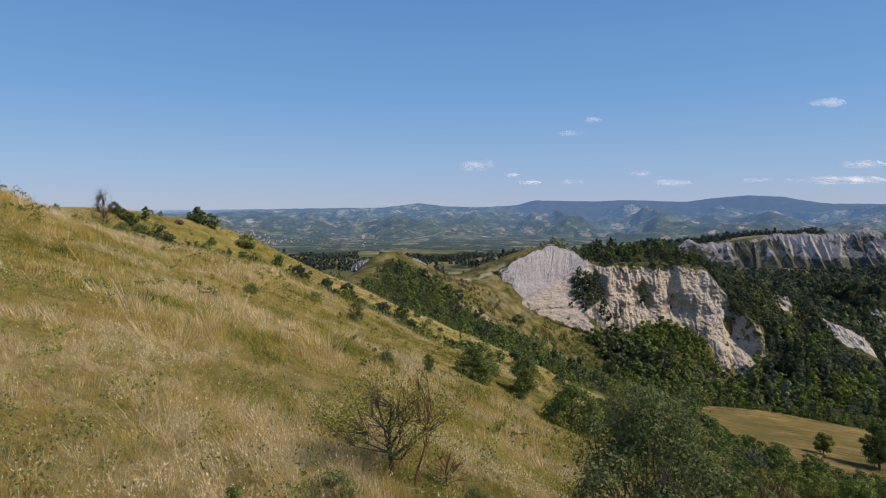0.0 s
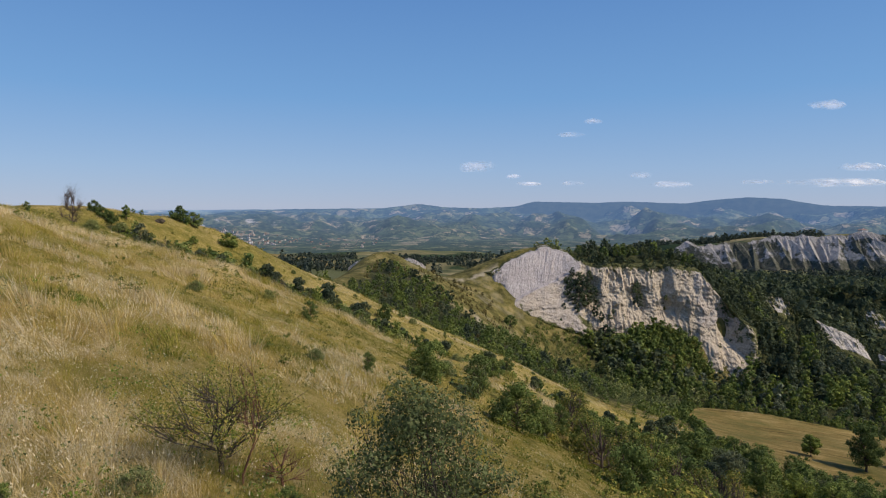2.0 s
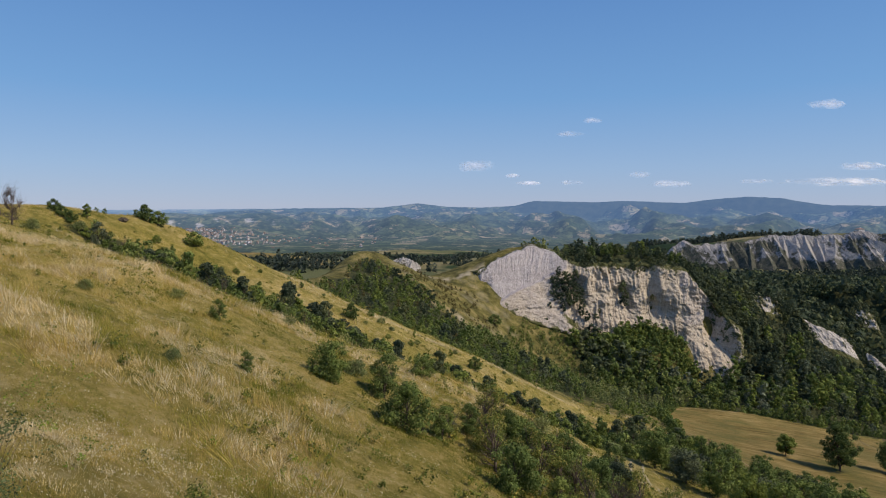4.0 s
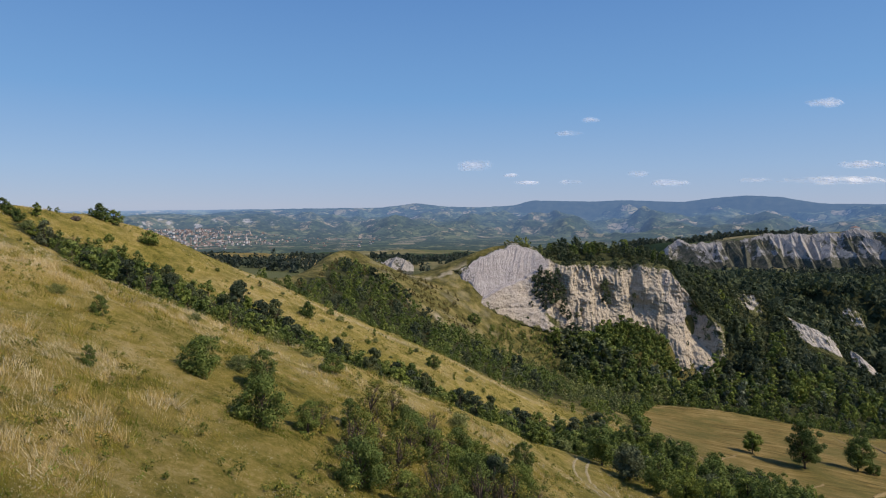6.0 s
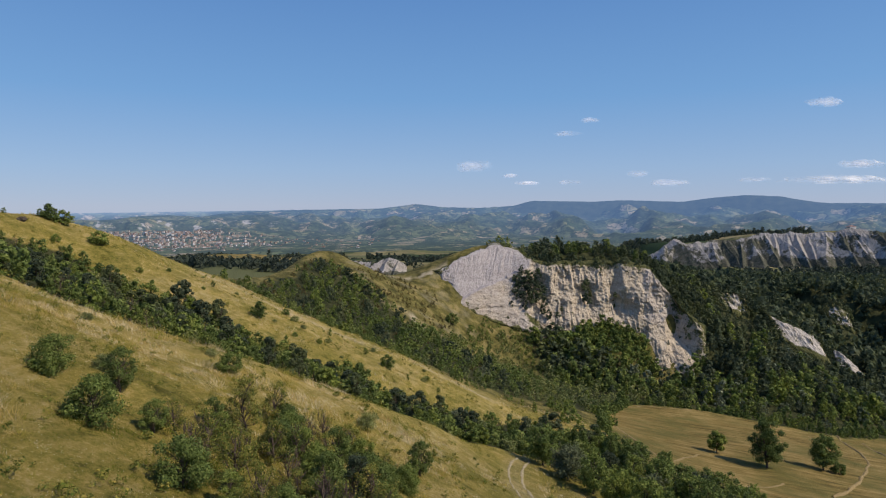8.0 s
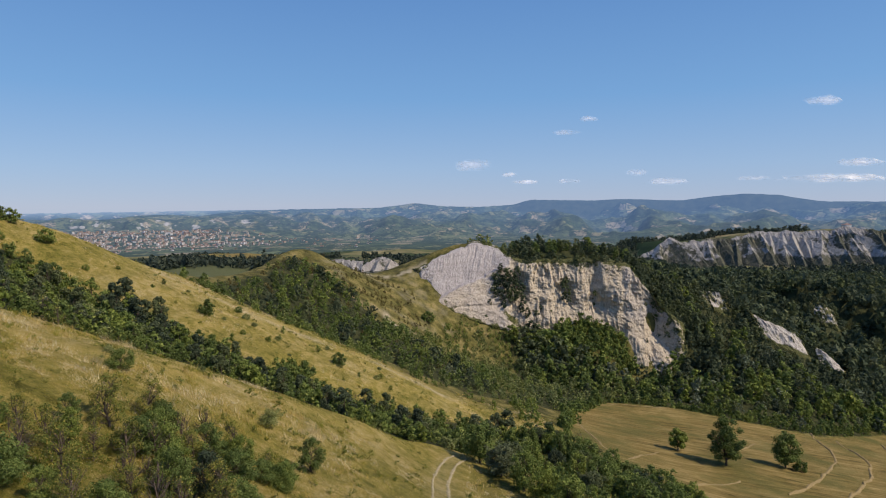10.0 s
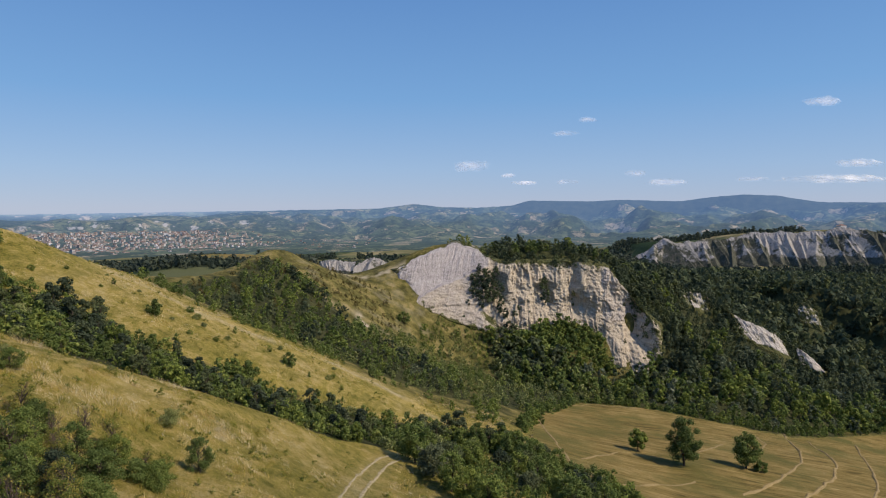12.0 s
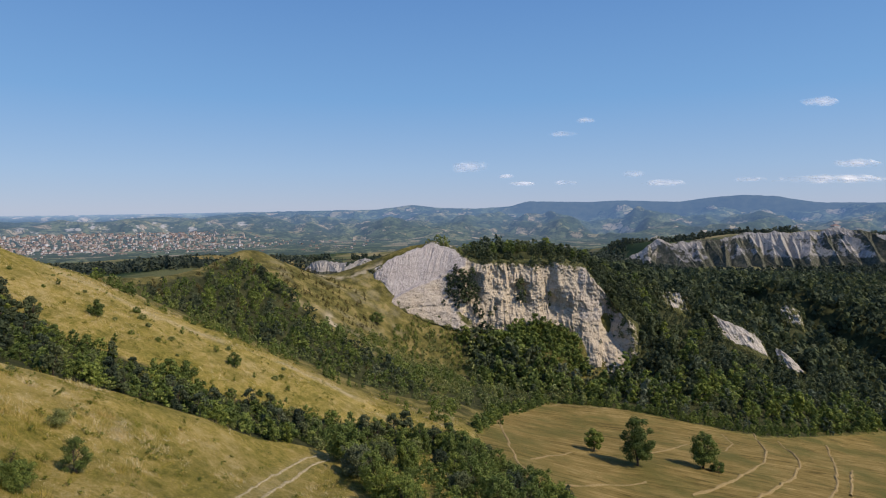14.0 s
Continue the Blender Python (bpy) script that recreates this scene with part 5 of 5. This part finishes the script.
woodland("thicket", np.array(verge), rng.triangular(0.9, 1.6, 3.6, len(verge)), 240, 0.075, OAK, "low bushes along the far edge of the field", 25)
scar_scrub = filled(WOOD_PLAN, 1.9, 28, lambda x, y: (x > 140) & (np.hypot(x - 60, y) < 340) & ~clear_of_scars(x, y))
woodland("thicket", scar_scrub, rng.triangular(0.6, 1.2, 2.4, len(scar_scrub)), 160, 0.085, WOODLAND, "low scrub below the clay scars", 28)
around, around_z = [], []
for a, b in SCARS:
    for q in along(a, 2.2) + along([a[0], b[0]], 2.5) + along([a[-1], b[-1]], 2.5):
        around.append((q[0] + rng.uniform(-1, 1), q[1] + rng.uniform(-0.3, 1.2)))
        around_z.append(q[2] - 1.8)
woodland("woodland", np.array(around), rng.uniform(2.6, 5.4, len(around)), 260, 0.075, WOODLAND, "trees round the clay scars", 16, np.array(around_z))
rim, rim_z = [], []
for x in np.arange(61.5, 131, 1.05):
    edge = np.interp(x, [61, 69.3, 88, 101.7, 112.9, 119.1, 124, 131], [79.5, 77.2, 76.6, 77, 75.5, 66.6, 60.2, 53])
    for back in (0.4, 3.0, 6.0):
        if rng.uniform() < 0.72:
            rim.append((x + rng.uniform(-0.7, 0.7), float(face_y(x, edge)[0]) + back + rng.uniform(-0.8, 0.8)))
            rim_z.append(edge - 2.6 + 0.30 * back + rng.uniform(-0.8, 0.5))
rim, rim_z = np.array(rim), np.array(rim_z)
woodland("thicket", rim, rng.triangular(1.6, 3.0, 5.6, len(rim)), 300, 0.065, WOODLAND, "bushes and small trees along the cliff rim", 15, rim_z)
copse = filled([(150, 560), (330, 560), (560, 700), (760, 760), (760, 905), (420, 900), (345, 985), (250, 1010), (150, 800)], 12, 36)
woodland("woodland", copse, rng.uniform(8, 12, len(copse)), 60, 0.15, HAZY_LEAF, "far dark wood before the clay ridge", 36)
far_copse = filled([(-300, 640), (200, 560), (420, 700), (520, 900), (1000, 780), (1200, 800), (1300, 1150), (420, 1300), (0, 1200), (-500, 1500), (-1300, 1500), (-900, 800)], 13, 6,
                   lambda x, y: (fbm(x / 170, y / 170, 3, 77) > -0.06 + 0.5 * ((x > 340) & (y > 1000) & (y < 1120))) & ~((x > 340) & (y > 890) & (y < 1012)) & ~((x > -125) & (x < 10) & (y < 672)) & ~((x > -470) & (x < -250) & (y > 900) & (y < 1130)))
woodland("woodland", far_copse, rng.uniform(8, 13, len(far_copse)), 32, 0.20, HAZY_LEAF, "far dark woods in the low country", 6)


# -- grass --
def grass(name, x0, x1, y0, y1, tufts, blades, tall, wide, spread, seed, keep=None, plumes=0.0, thin=False, lean_to=0.40, mottle=0.45):
    """Meadow grass in tufts that differ in height, hue and lie."""
    g = np.random.default_rng(seed)
    n = int((x1 - x0) * (y1 - y0) * tufts)
    cx, cy = g.uniform(x0, x1, n), g.uniform(y0, y1, n)
    if keep is not None:
        ok = keep(cx, cy)
        cx, cy = cx[ok], cy[ok]
        n = len(cx)
    patch = fbm(cx / 5.5, cy / 5.5, 4, 71)
    small = fbm(cx / (1.1 if mottle < 0.5 else 1.9), cy / 1.1, 3, 81)
    clump = smooth(-0.12, 0.12, fbm(cx / 2.3, cy / 2.0, 3, 121)) - 0.5 + 0.7 * (smooth(-0.08, 0.10, fbm(cx / 0.8, cy / 0.7, 2, 123)) - 0.5)
    gold = smooth(6, 11, cy) * smooth(24, 16, cy) * smooth(2, -4, cx)
    hue = np.clip(lean_to + 0.20 * gold + 0.16 * smooth(0, -8, cx) * smooth(60, 44, cy) - 0.20 * smooth(0, 5, cx) * smooth(26, 12, cy) - 0.24 * smooth(-5, -1, cx) * smooth(15, 9, cy) - 0.10 * smooth(11, 6, cy) * (cy < 16) - 0.12 * smooth(4, 9, cx) * (cy < 24) + 0.65 * straw(cx, cy) + (0.5 + mottle) * patch + 0.6 * mottle * small + 0.46 * clump + g.normal(0, 0.09, n), 0.02, 0.86)
    size = g.uniform(0.45, 1.25, n) * np.clip(1.0 + (0.5 + mottle) * fbm(cx / 2.6, cy / 2.6, 2, 91) - 0.7 * (hue < 0.25), 0.35, 1.7)
    pale = g.uniform(size=n) < np.clip(0.12 + 0.9 * fbm(cx / 3.5, cy / 3.5, 2, 101), 0.02, 0.7)
    lie = np.c_[g.normal(0, 0.36, n) - 0.10, g.normal(0, 0.36, n)]
    own = np.repeat(np.arange(n), blades)
    m = len(own)
    a = g.uniform(0, 2 * math.pi, m)
    out = np.c_[np.cos(a), np.sin(a)]
    rr = g.uniform(0, 1, m) ** 0.7
    x, y = cx[own] + out[:, 0] * rr * spread, cy[own] + out[:, 1] * rr * spread
    z = height(x, y)
    h = tall * size[own] * g.uniform(0.5, 1.15, m)
    lean = lie[own] + out * (rr * g.uniform(0.1, 0.75, m))[:, None]
    b = g.uniform(0, 2 * math.pi, m)
    s3 = np.c_[np.cos(b), np.sin(b), np.zeros(m)] * (wide * g.uniform(0.6, 1.4, m) / 2)[:, None]
    root = np.c_[x, y, z - 0.04]
    mid = root + np.c_[lean * (h * 0.38)[:, None], h * 0.62]
    tip = root + np.c_[lean * (h * 1.15)[:, None], h * 0.95]
    v = np.stack([root - s3 * 0.7, root + s3 * 0.7, mid + s3, tip, mid - s3], 1).reshape(-1, 3)
    i = np.arange(m)[:, None] * 5
    f = np.concatenate([i + (0, 1, 2), i + (0, 2, 4), i + (4, 2, 3)])
    t = np.repeat(hue[own], 5)
    if thin:
        v = np.stack([root - s3, root + s3, tip], 1).reshape(-1, 3)
        f, t = np.arange(3 * m).reshape(m, 3), np.repeat(hue[own], 3)
    if plumes:
        pick = np.nonzero(g.uniform(size=m) < plumes * (0.25 + 2.2 * pale[own]))[0]
        k = len(pick)
        up = (tip - mid)[pick]
        up /= np.linalg.norm(up, axis=1)[:, None]
        q = tip[pick]
        w = s3[pick] / (np.linalg.norm(s3[pick], axis=1)[:, None] + 1e-9)
        ln, th = g.uniform(0.02, 0.055, k)[:, None], g.uniform(0.005, 0.013, k)[:, None] * max(1, 0.6 * wide / 0.012)
        pv = np.stack([q - up * ln * 0.5, q + w * th, q + up * ln, q - w * th], 1).reshape(-1, 3)
        j = len(v) + np.arange(k)[:, None] * 4
        f = np.concatenate([f, j + (0, 1, 2), j + (0, 2, 3)])
        v, t = np.concatenate([v, pv]), np.r_[t, np.repeat(g.uniform(0.8, 1.05, k), 4)]
    ob = mesh_object(name, v, f, GRASS, {"tint": t})
    return tagged(ob, "tall dry and green meadow grass with pale seed heads", "grass", kind="stuff")


grass("grass_tussocks", -26, 48, 12, 62, 0.9, 34, 0.55, 0.026, 0.36, 6, keep=lambda x, y: (fbm(x / 4, y / 4, 3, 131) > -0.05) & (inside(GULLY_WOOD, x, y) < 0.5) & (np.abs(x - 37) > 2.2), plumes=0.2, thin=True, lean_to=0.28, mottle=1.5)
grass("meadow_grass", -13, 15, 1.0, 16, 21, 29, 0.33, 0.007, 0.18, 1, plumes=0.28, thin=True, lean_to=0.27, mottle=1.35)
grass("meadow_grass", -28, 24, 16, 46, 13, 12, 0.32, 0.022, 0.24, 2, keep=lambda x, y: y < 46 - 0.2 * x, plumes=0.15, thin=True, lean_to=0.27, mottle=1.1)
grass("meadow_grass", -48, 60, 40, 130, 3.6, 7, 0.30, 0.048, 0.35, 3, keep=lambda x, y: ~((inside(FIELD_PLAN, x, y) > 0) | (inside(GULLY_WOOD, x, y) > 0) | (np.abs(x - 37) < 2.2)), thin=True, lean_to=0.24, mottle=1.4)
grass("meadow_grass", 15, 50, 5, 46, 5.0, 8, 0.32, 0.040, 0.3, 4, thin=True, plumes=0.12, lean_to=0.30, mottle=1.2)


def herbs(name, x0, x1, y0, y1, count, leaf, material, label, seed):
    """Small leafy plants among the grass."""
    g = np.random.default_rng(seed)
    x, y = g.uniform(x0, x1, count), g.uniform(y0, y1, count)
    ok = (fbm(x / 3, y / 3, 2, seed + 60) > -0.1) & (inside(FIELD_PLAN, x, y) < 0.5) & (np.abs(x - 37) > 2)
    x, y = x[ok], y[ok]
    z = height(x, y)
    vs, fs, tint, n = [], [], [], 0
    for k in range(len(x)):
        s = g.uniform(0.15, 0.42)
        lobes = [(np.array((g.normal(0, 0.5) * s, g.normal(0, 0.5) * s, s * g.uniform(0.5, 1.6))), s * g.uniform(0.35, 0.7)) for _ in range(4)]
        v, f = leaves_on(lobes, 46, leaf, g)
        vs.append(v + (x[k], y[k], z[k]))
        fs.append(f + n)
        n += len(v)
        tint.append(np.full(len(v), g.uniform()))
    ob = mesh_object(name, np.concatenate(vs), np.concatenate(fs), material, {"tint": np.concatenate(tint)})
    return tagged(ob, label, "herbs", kind="stuff")


herbs("meadow_herbs", -12, 14, 2, 18, 240, 0.026, FRESH_LEAF, "small green weeds among the dry grass", 1)
herbs("meadow_herbs", -12, 14, 2, 18, 260, 0.026, GREY_LEAF, "grey-green thistles and weeds among the grass", 2)
herbs("meadow_herbs", -3, 1.4, 3.2, 8.5, 170, 0.024, GREY_LEAF, "grey-green weeds crowding the nearest grass", 7)
herbs("meadow_herbs", -40, 58, 50, 128, 800, 0.075, YELLOW_LEAF, "small tufts of weeds on the spurs", 4)
herbs("meadow_herbs", 12, 48, 20, 60, 420, 0.07, YELLOW_LEAF, "yellow-green weeds on the lower slope", 5)
herbs("meadow_herbs", -26, 22, 18, 48, 420, 0.05, YELLOW_LEAF, "yellow-green weeds on the grassy slope", 3)


# ---- hay windrows on the mown field ----
def hay_material():
    k = Mat("hay", 0.95, 0.1)
    f = k.noise(5.0, 5, 0.7)
    k.color(k.ramp(f, [(0.3, (0.17, 0.125, 0.055)), (0.7, (0.36, 0.27, 0.135))]))
    k.bump(f, 0.8, 0.1)
    return k.m


HAY = hay_material()


def windrow(line, wide, high, seed):
    """A low ragged bank of raked hay along a plan line."""
    p = np.array(line, float)
    d = np.r_[0, np.cumsum(np.hypot(*np.diff(p, axis=0).T))]
    s = np.linspace(0, d[-1], max(6, int(d[-1] / 0.45)))
    x, y = np.interp(s, d, p[:, 0]), np.interp(s, d, p[:, 1])
    for _ in range(8):
        x[1:-1], y[1:-1] = (x[:-2] + 2 * x[1:-1] + x[2:]) / 4, (y[:-2] + 2 * y[1:-1] + y[2:]) / 4
    x, y = x + 0.5 * fbm(s / 4, s * 0, 3, seed), y + 0.5 * fbm(s / 4, s * 0 + 9, 3, seed)
    tx, ty = np.gradient(x), np.gradient(y)
    ln = np.hypot(tx, ty)
    nx, ny = -ty / ln, tx / ln
    amount = np.clip(0.75 + 1.1 * fbm(s / 2.5, s * 0 + 3, 3, seed + 1), 0.12, 1.5)
    ring = []
    for o, hh in ((-1, -0.08), (-0.55, 0.55), (0, 1.0), (0.5, 0.6), (1, -0.08)):
        jx = o * wide * (0.6 + 0.5 * amount)
        px, py = x + nx * jx, y + ny * jx
        ring.append(np.c_[px, py, height(px, py) + hh * high * amount * (1 + 0.4 * vnoise(s * 2.3, s * 0 + o * 5, seed))])
    v = np.stack(ring, 1).reshape(-1, 3)
    i = np.arange(len(s) - 1)[:, None] * 5
    f = np.concatenate([i + (k, k + 1, k + 6, k + 5) for k in range(4)])
    ob = mesh_object("windrow", v, f, HAY, shade=True)
    return tagged(ob, "low ragged row of raked dry hay on the field", "hay row", "hay rows on the mown field")


for n, ln in enumerate([[(151.8, 185.9), (144.2, 165), (134.6, 147.5), (122.9, 132.7), (115.8, 124), (106.6, 114), (100.8, 109.4)], [(157.6, 183.4), (153.9, 168.8), (146.3, 152.3), (134.6, 134.9), (121.5, 120.5), (108, 106)],
                        [(176, 188.6), (162.3, 163.6), (147.4, 139.3), (138.7, 127), (126, 112)], [(163.4, 157.4), (150.3, 139.1), (142.6, 128)], [(68, 155), (67.6, 128), (67.8, 111), (68.2, 103.5), (70.7, 99.4)],
                        [(139.4, 180.9), (135.7, 166.6), (127.4, 153.4)], [(74.8, 98.1), (82.8, 104.5), (93.2, 112.3)], [(70.3, 109), (81.2, 122.4)], [(101.8, 134.7), (118.2, 155.3)], [(75.5, 172), (84, 184), (93, 192), (108, 192)]]):
    windrow(ln, 0.34 if n < 4 else 0.26, 0.36 if n < 4 else 0.18, 10 * n)


# ---- an eroded bank below the hilltop bush ----
bm = bmesh.new()
bmesh.ops.create_icosphere(bm, subdivisions=4, radius=1)
for vert in bm.verts:
    c = vert.co
    c *= 1 + 0.30 * noise.noise(c * 1.9) + 0.12 * noise.noise(c * 5)
    c.x, c.y, c.z = c.x * 1.3, c.y * 0.8, c.z * 0.75
me = bpy.data.meshes.new("earth_bank")
bm.to_mesh(me)
bm.free()
me.materials.append(BARK)
bank = new("earth_bank", me)
bank.location, bank.scale = (-38.4, 95.2, at(-38.4, 95.2) + 0.1), (0.62, 0.62, 0.62)
tagged(bank, "dark eroded lump of earth below the hilltop bushes", "earth bank")


# ---- the town in the valley ----
def plaster_material():
    k = Mat("plaster", 0.9, 0.2)
    k.color(k.ramp(k.island(), [(0.0, (0.30, 0.25, 0.22)), (0.5, (0.42, 0.39, 0.37)), (1.0, (0.62, 0.61, 0.62))]))
    return k.m


def tile_material():
    k = Mat("roof_tile", 0.9, 0.2)
    k.color(k.ramp(k.island(), [(0.0, (0.16, 0.105, 0.09)), (0.6, (0.24, 0.165, 0.14)), (1.0, (0.34, 0.28, 0.26))]))
    return k.m


def town(count, seed):
    """Hundreds of small gabled houses, too far to count: walls and roofs."""
    g = np.random.default_rng(seed)
    wv, wf, rv, rf = [], [], [], []
    for k in range(count):
        r = 2800 + 760 * g.uniform()
        ta = g.uniform(-0.74, -0.36) if k < count * 0.82 else g.uniform(-0.36, -0.10)
        if g.uniform() < 0.10:
            r = 2560 + g.uniform(0, 240)
        x, y = 25 + r * math.sin(math.atan(ta)), r * math.cos(math.atan(ta))
        L, W, H = g.uniform(6, 14), g.uniform(6, 9), g.choice([4, 5, 6, 8, 11])
        a = g.uniform(0, 3.14)
        c, d = math.cos(a), math.sin(a)
        z0 = -80 + 50 * float(smooth(2650, 3550, r) * smooth(-0.22, -0.34, ta))
        corner = [(-L, -W), (L, -W), (L, W), (-L, W)]
        base = [(x + (u * c - v * d) / 2, y + (u * d + v * c) / 2) for u, v in corner]
        n = len(wv)
        wv += [(*q, z0 - 14) for q in base] + [(*q, z0 + H) for q in base]
        wf += [(n + i, n + (i + 1) % 4, n + 4 + (i + 1) % 4, n + 4 + i) for i in range(4)]
        n = len(rv)
        eave = [(x + (u * 1.06 * c - v * 1.12 * d) / 2, y + (u * 1.06 * d + v * 1.12 * c) / 2, z0 + H) for u, v in corner]
        ends = [(x - L * 0.5 * c, y - L * 0.5 * d, z0 + H + 2.6), (x + L * 0.5 * c, y + L * 0.5 * d, z0 + H + 2.6)]
        rv += eave + ends
        rf += [(n, n + 1, n + 5, n + 4), (n + 2, n + 3, n + 4, n + 5), (n + 1, n + 2, n + 5, n + 5), (n + 3, n, n + 4, n + 4)]
    root = new("town")
    mesh_object("houses", wv, wf, plaster_material(), parent=root)
    roofs = bpy.data.meshes.new("roofs")
    roofs.from_pydata(rv, [], [tuple(dict.fromkeys(q)) for q in rf])
    roofs.materials.append(tile_material())
    ob = new("roofs", roofs)
    ob.parent = root
    for part_ob in root.children:
        tagged(part_ob, kind="stuff")
    return tagged(root, "distant town of pale houses with red tiled roofs", "town", kind="stuff")


town(1250, 3)


def farmhouse(x, y, turn):
    """A small house with a tiled gable roof and a chimney."""
    root = new("farmhouse")
    wall, roof, pipe = bmesh.new(), bmesh.new(), bmesh.new()
    bmesh.ops.create_cube(wall, size=1, matrix=Matrix.LocRotScale((0, 0, 2.6), None, (13, 8, 6.4)))
    bmesh.ops.create_cone(roof, cap_ends=True, segments=4, radius1=1, radius2=0.02, depth=1, matrix=Matrix.LocRotScale((0, 0, 6.9), None, (10.4, 6.6, 2.6)) @ Matrix.Rotation(math.pi / 4, 4, "Z"))
    bmesh.ops.create_cube(pipe, size=1, matrix=Matrix.LocRotScale((2.4, 0.8, 7.8), None, (0.8, 0.8, 2.2)))
    for name, b, mat in (("wall", wall, plaster_material()), ("roof", roof, tile_material()), ("chimney", pipe, plaster_material())):
        me = bpy.data.meshes.new(name)
        b.to_mesh(me)
        b.free()
        me.materials.append(mat)
        piece = new(name, me)
        piece.parent = root.children[1] if name == "chimney" else root
    root.location, root.rotation_euler = (x, y, at(x, y)), (0, 0, turn)
    return tagged(root, "pale farmhouse with a hipped tile roof on the far ridge", "house")


farmhouse(706, 1012, 0.3)


# ---- clouds ----
def cloud_material():
    """Thin white vapour that fades out towards the rim of each cloud."""
    k = Mat("cloud", 1.0, 0.0)
    k.color((0.95, 0.94, 0.95))
    # white glow added in place of scattered sunlight, lifting the grey undersides
    k.b.inputs["Emission Color"].default_value = (0.95, 0.94, 1.0, 1)
    k.b.inputs["Emission Strength"].default_value = 0.45
    tr = k.node("ShaderNodeBsdfTranslucent", Color=(0.95, 0.94, 0.95, 1))
    body = k.node("ShaderNodeMixShader")
    body.inputs[0].default_value = 0.5
    k.link(k.b.outputs[0], body.inputs[1])
    k.link(tr.outputs[0], body.inputs[2])
    co = k.node("ShaderNodeTexCoord").outputs["Generated"]
    off = k.node("ShaderNodeVectorMath")
    off.operation = "DISTANCE"
    k.link(k.node("ShaderNodeMapping", Scale=(1, 0, 1)).outputs[0], off.inputs[0])
    k.link(co, off.inputs[0].links[0].from_node.inputs["Vector"])
    off.inputs[1].default_value = (0.5, 0, 0.42)
    ragged = k.math("ADD", off.outputs["Value"], k.math("MULTIPLY", k.math("SUBTRACT", k.noise(0.009, 6, 0.62), 0.5), 0.9))
    fade = k.step(ragged, 0.46, 0.04)
    puff = k.step(k.noise(0.007, 5, 0.6), 0.30, 0.66)
    see = k.node("ShaderNodeBsdfTransparent")
    mx = k.node("ShaderNodeMixShader")
    k.link(k.math("MULTIPLY", k.math("MULTIPLY", fade, puff), 0.9), mx.inputs[0])
    k.link(see.outputs[0], mx.inputs[1])
    k.link(body.outputs[0], mx.inputs[2])
    k.link(mx.outputs[0], k.t.nodes["Material Output"].inputs["Surface"])
    return k.m


CLOUD = cloud_material()


def cloud(ax, az, w, h, seed):
    """A small flat-bottomed cumulus over the far hills; ax, az: its slopes sideways and up."""
    d = 4300
    bm = bmesh.new()
    bmesh.ops.create_icosphere(bm, subdivisions=4, radius=1)
    for vert in bm.verts:
        c = vert.co.copy()
        lump = 1 + 0.3 * noise.noise(Vector((c.x * 2.2, c.y * 2, c.z * 2)) + Vector((seed * 7.3, 0, 0))) + 0.15 * noise.noise(c * 5 + Vector((0, seed * 3.1, 0)))
        c *= lump
        c.z = max(c.z, -0.45)
        vert.co = (c.x * w * d * 0.56, c.y * w * d * 0.12, c.z * h * d * 0.8)
    me = bpy.data.meshes.new("sky_cloud")
    bm.to_mesh(me)
    bm.free()
    me.materials.append(CLOUD)
    for q in me.polygons:
        q.use_smooth = True
    ob = new("sky_cloud", me)
    ob.location = (25 + ax * d, d, 100 + az * d)
    ob.visible_shadow = False
    return tagged(ob, "small thin white fair-weather cloud low over the hills", "cloud", kind="structure")


for n, (cx, cy, cw, ch) in enumerate([(842, 298, 56, 20), (1003, 241, 42, 8), (1041, 218, 28, 8), (1450, 189, 56, 14), (1128, 312, 34, 11), (1185, 328, 70, 11), (930, 327, 44, 6),
                                      (1010, 326, 42, 7), (1475, 324, 170, 13), (1517, 296, 76, 13), (904, 314, 24, 6), (1335, 323, 54, 9)]):
    cloud((cx - 784) / 1078, (367 - cy) / 1078, cw / 1078, ch / 1078, n)
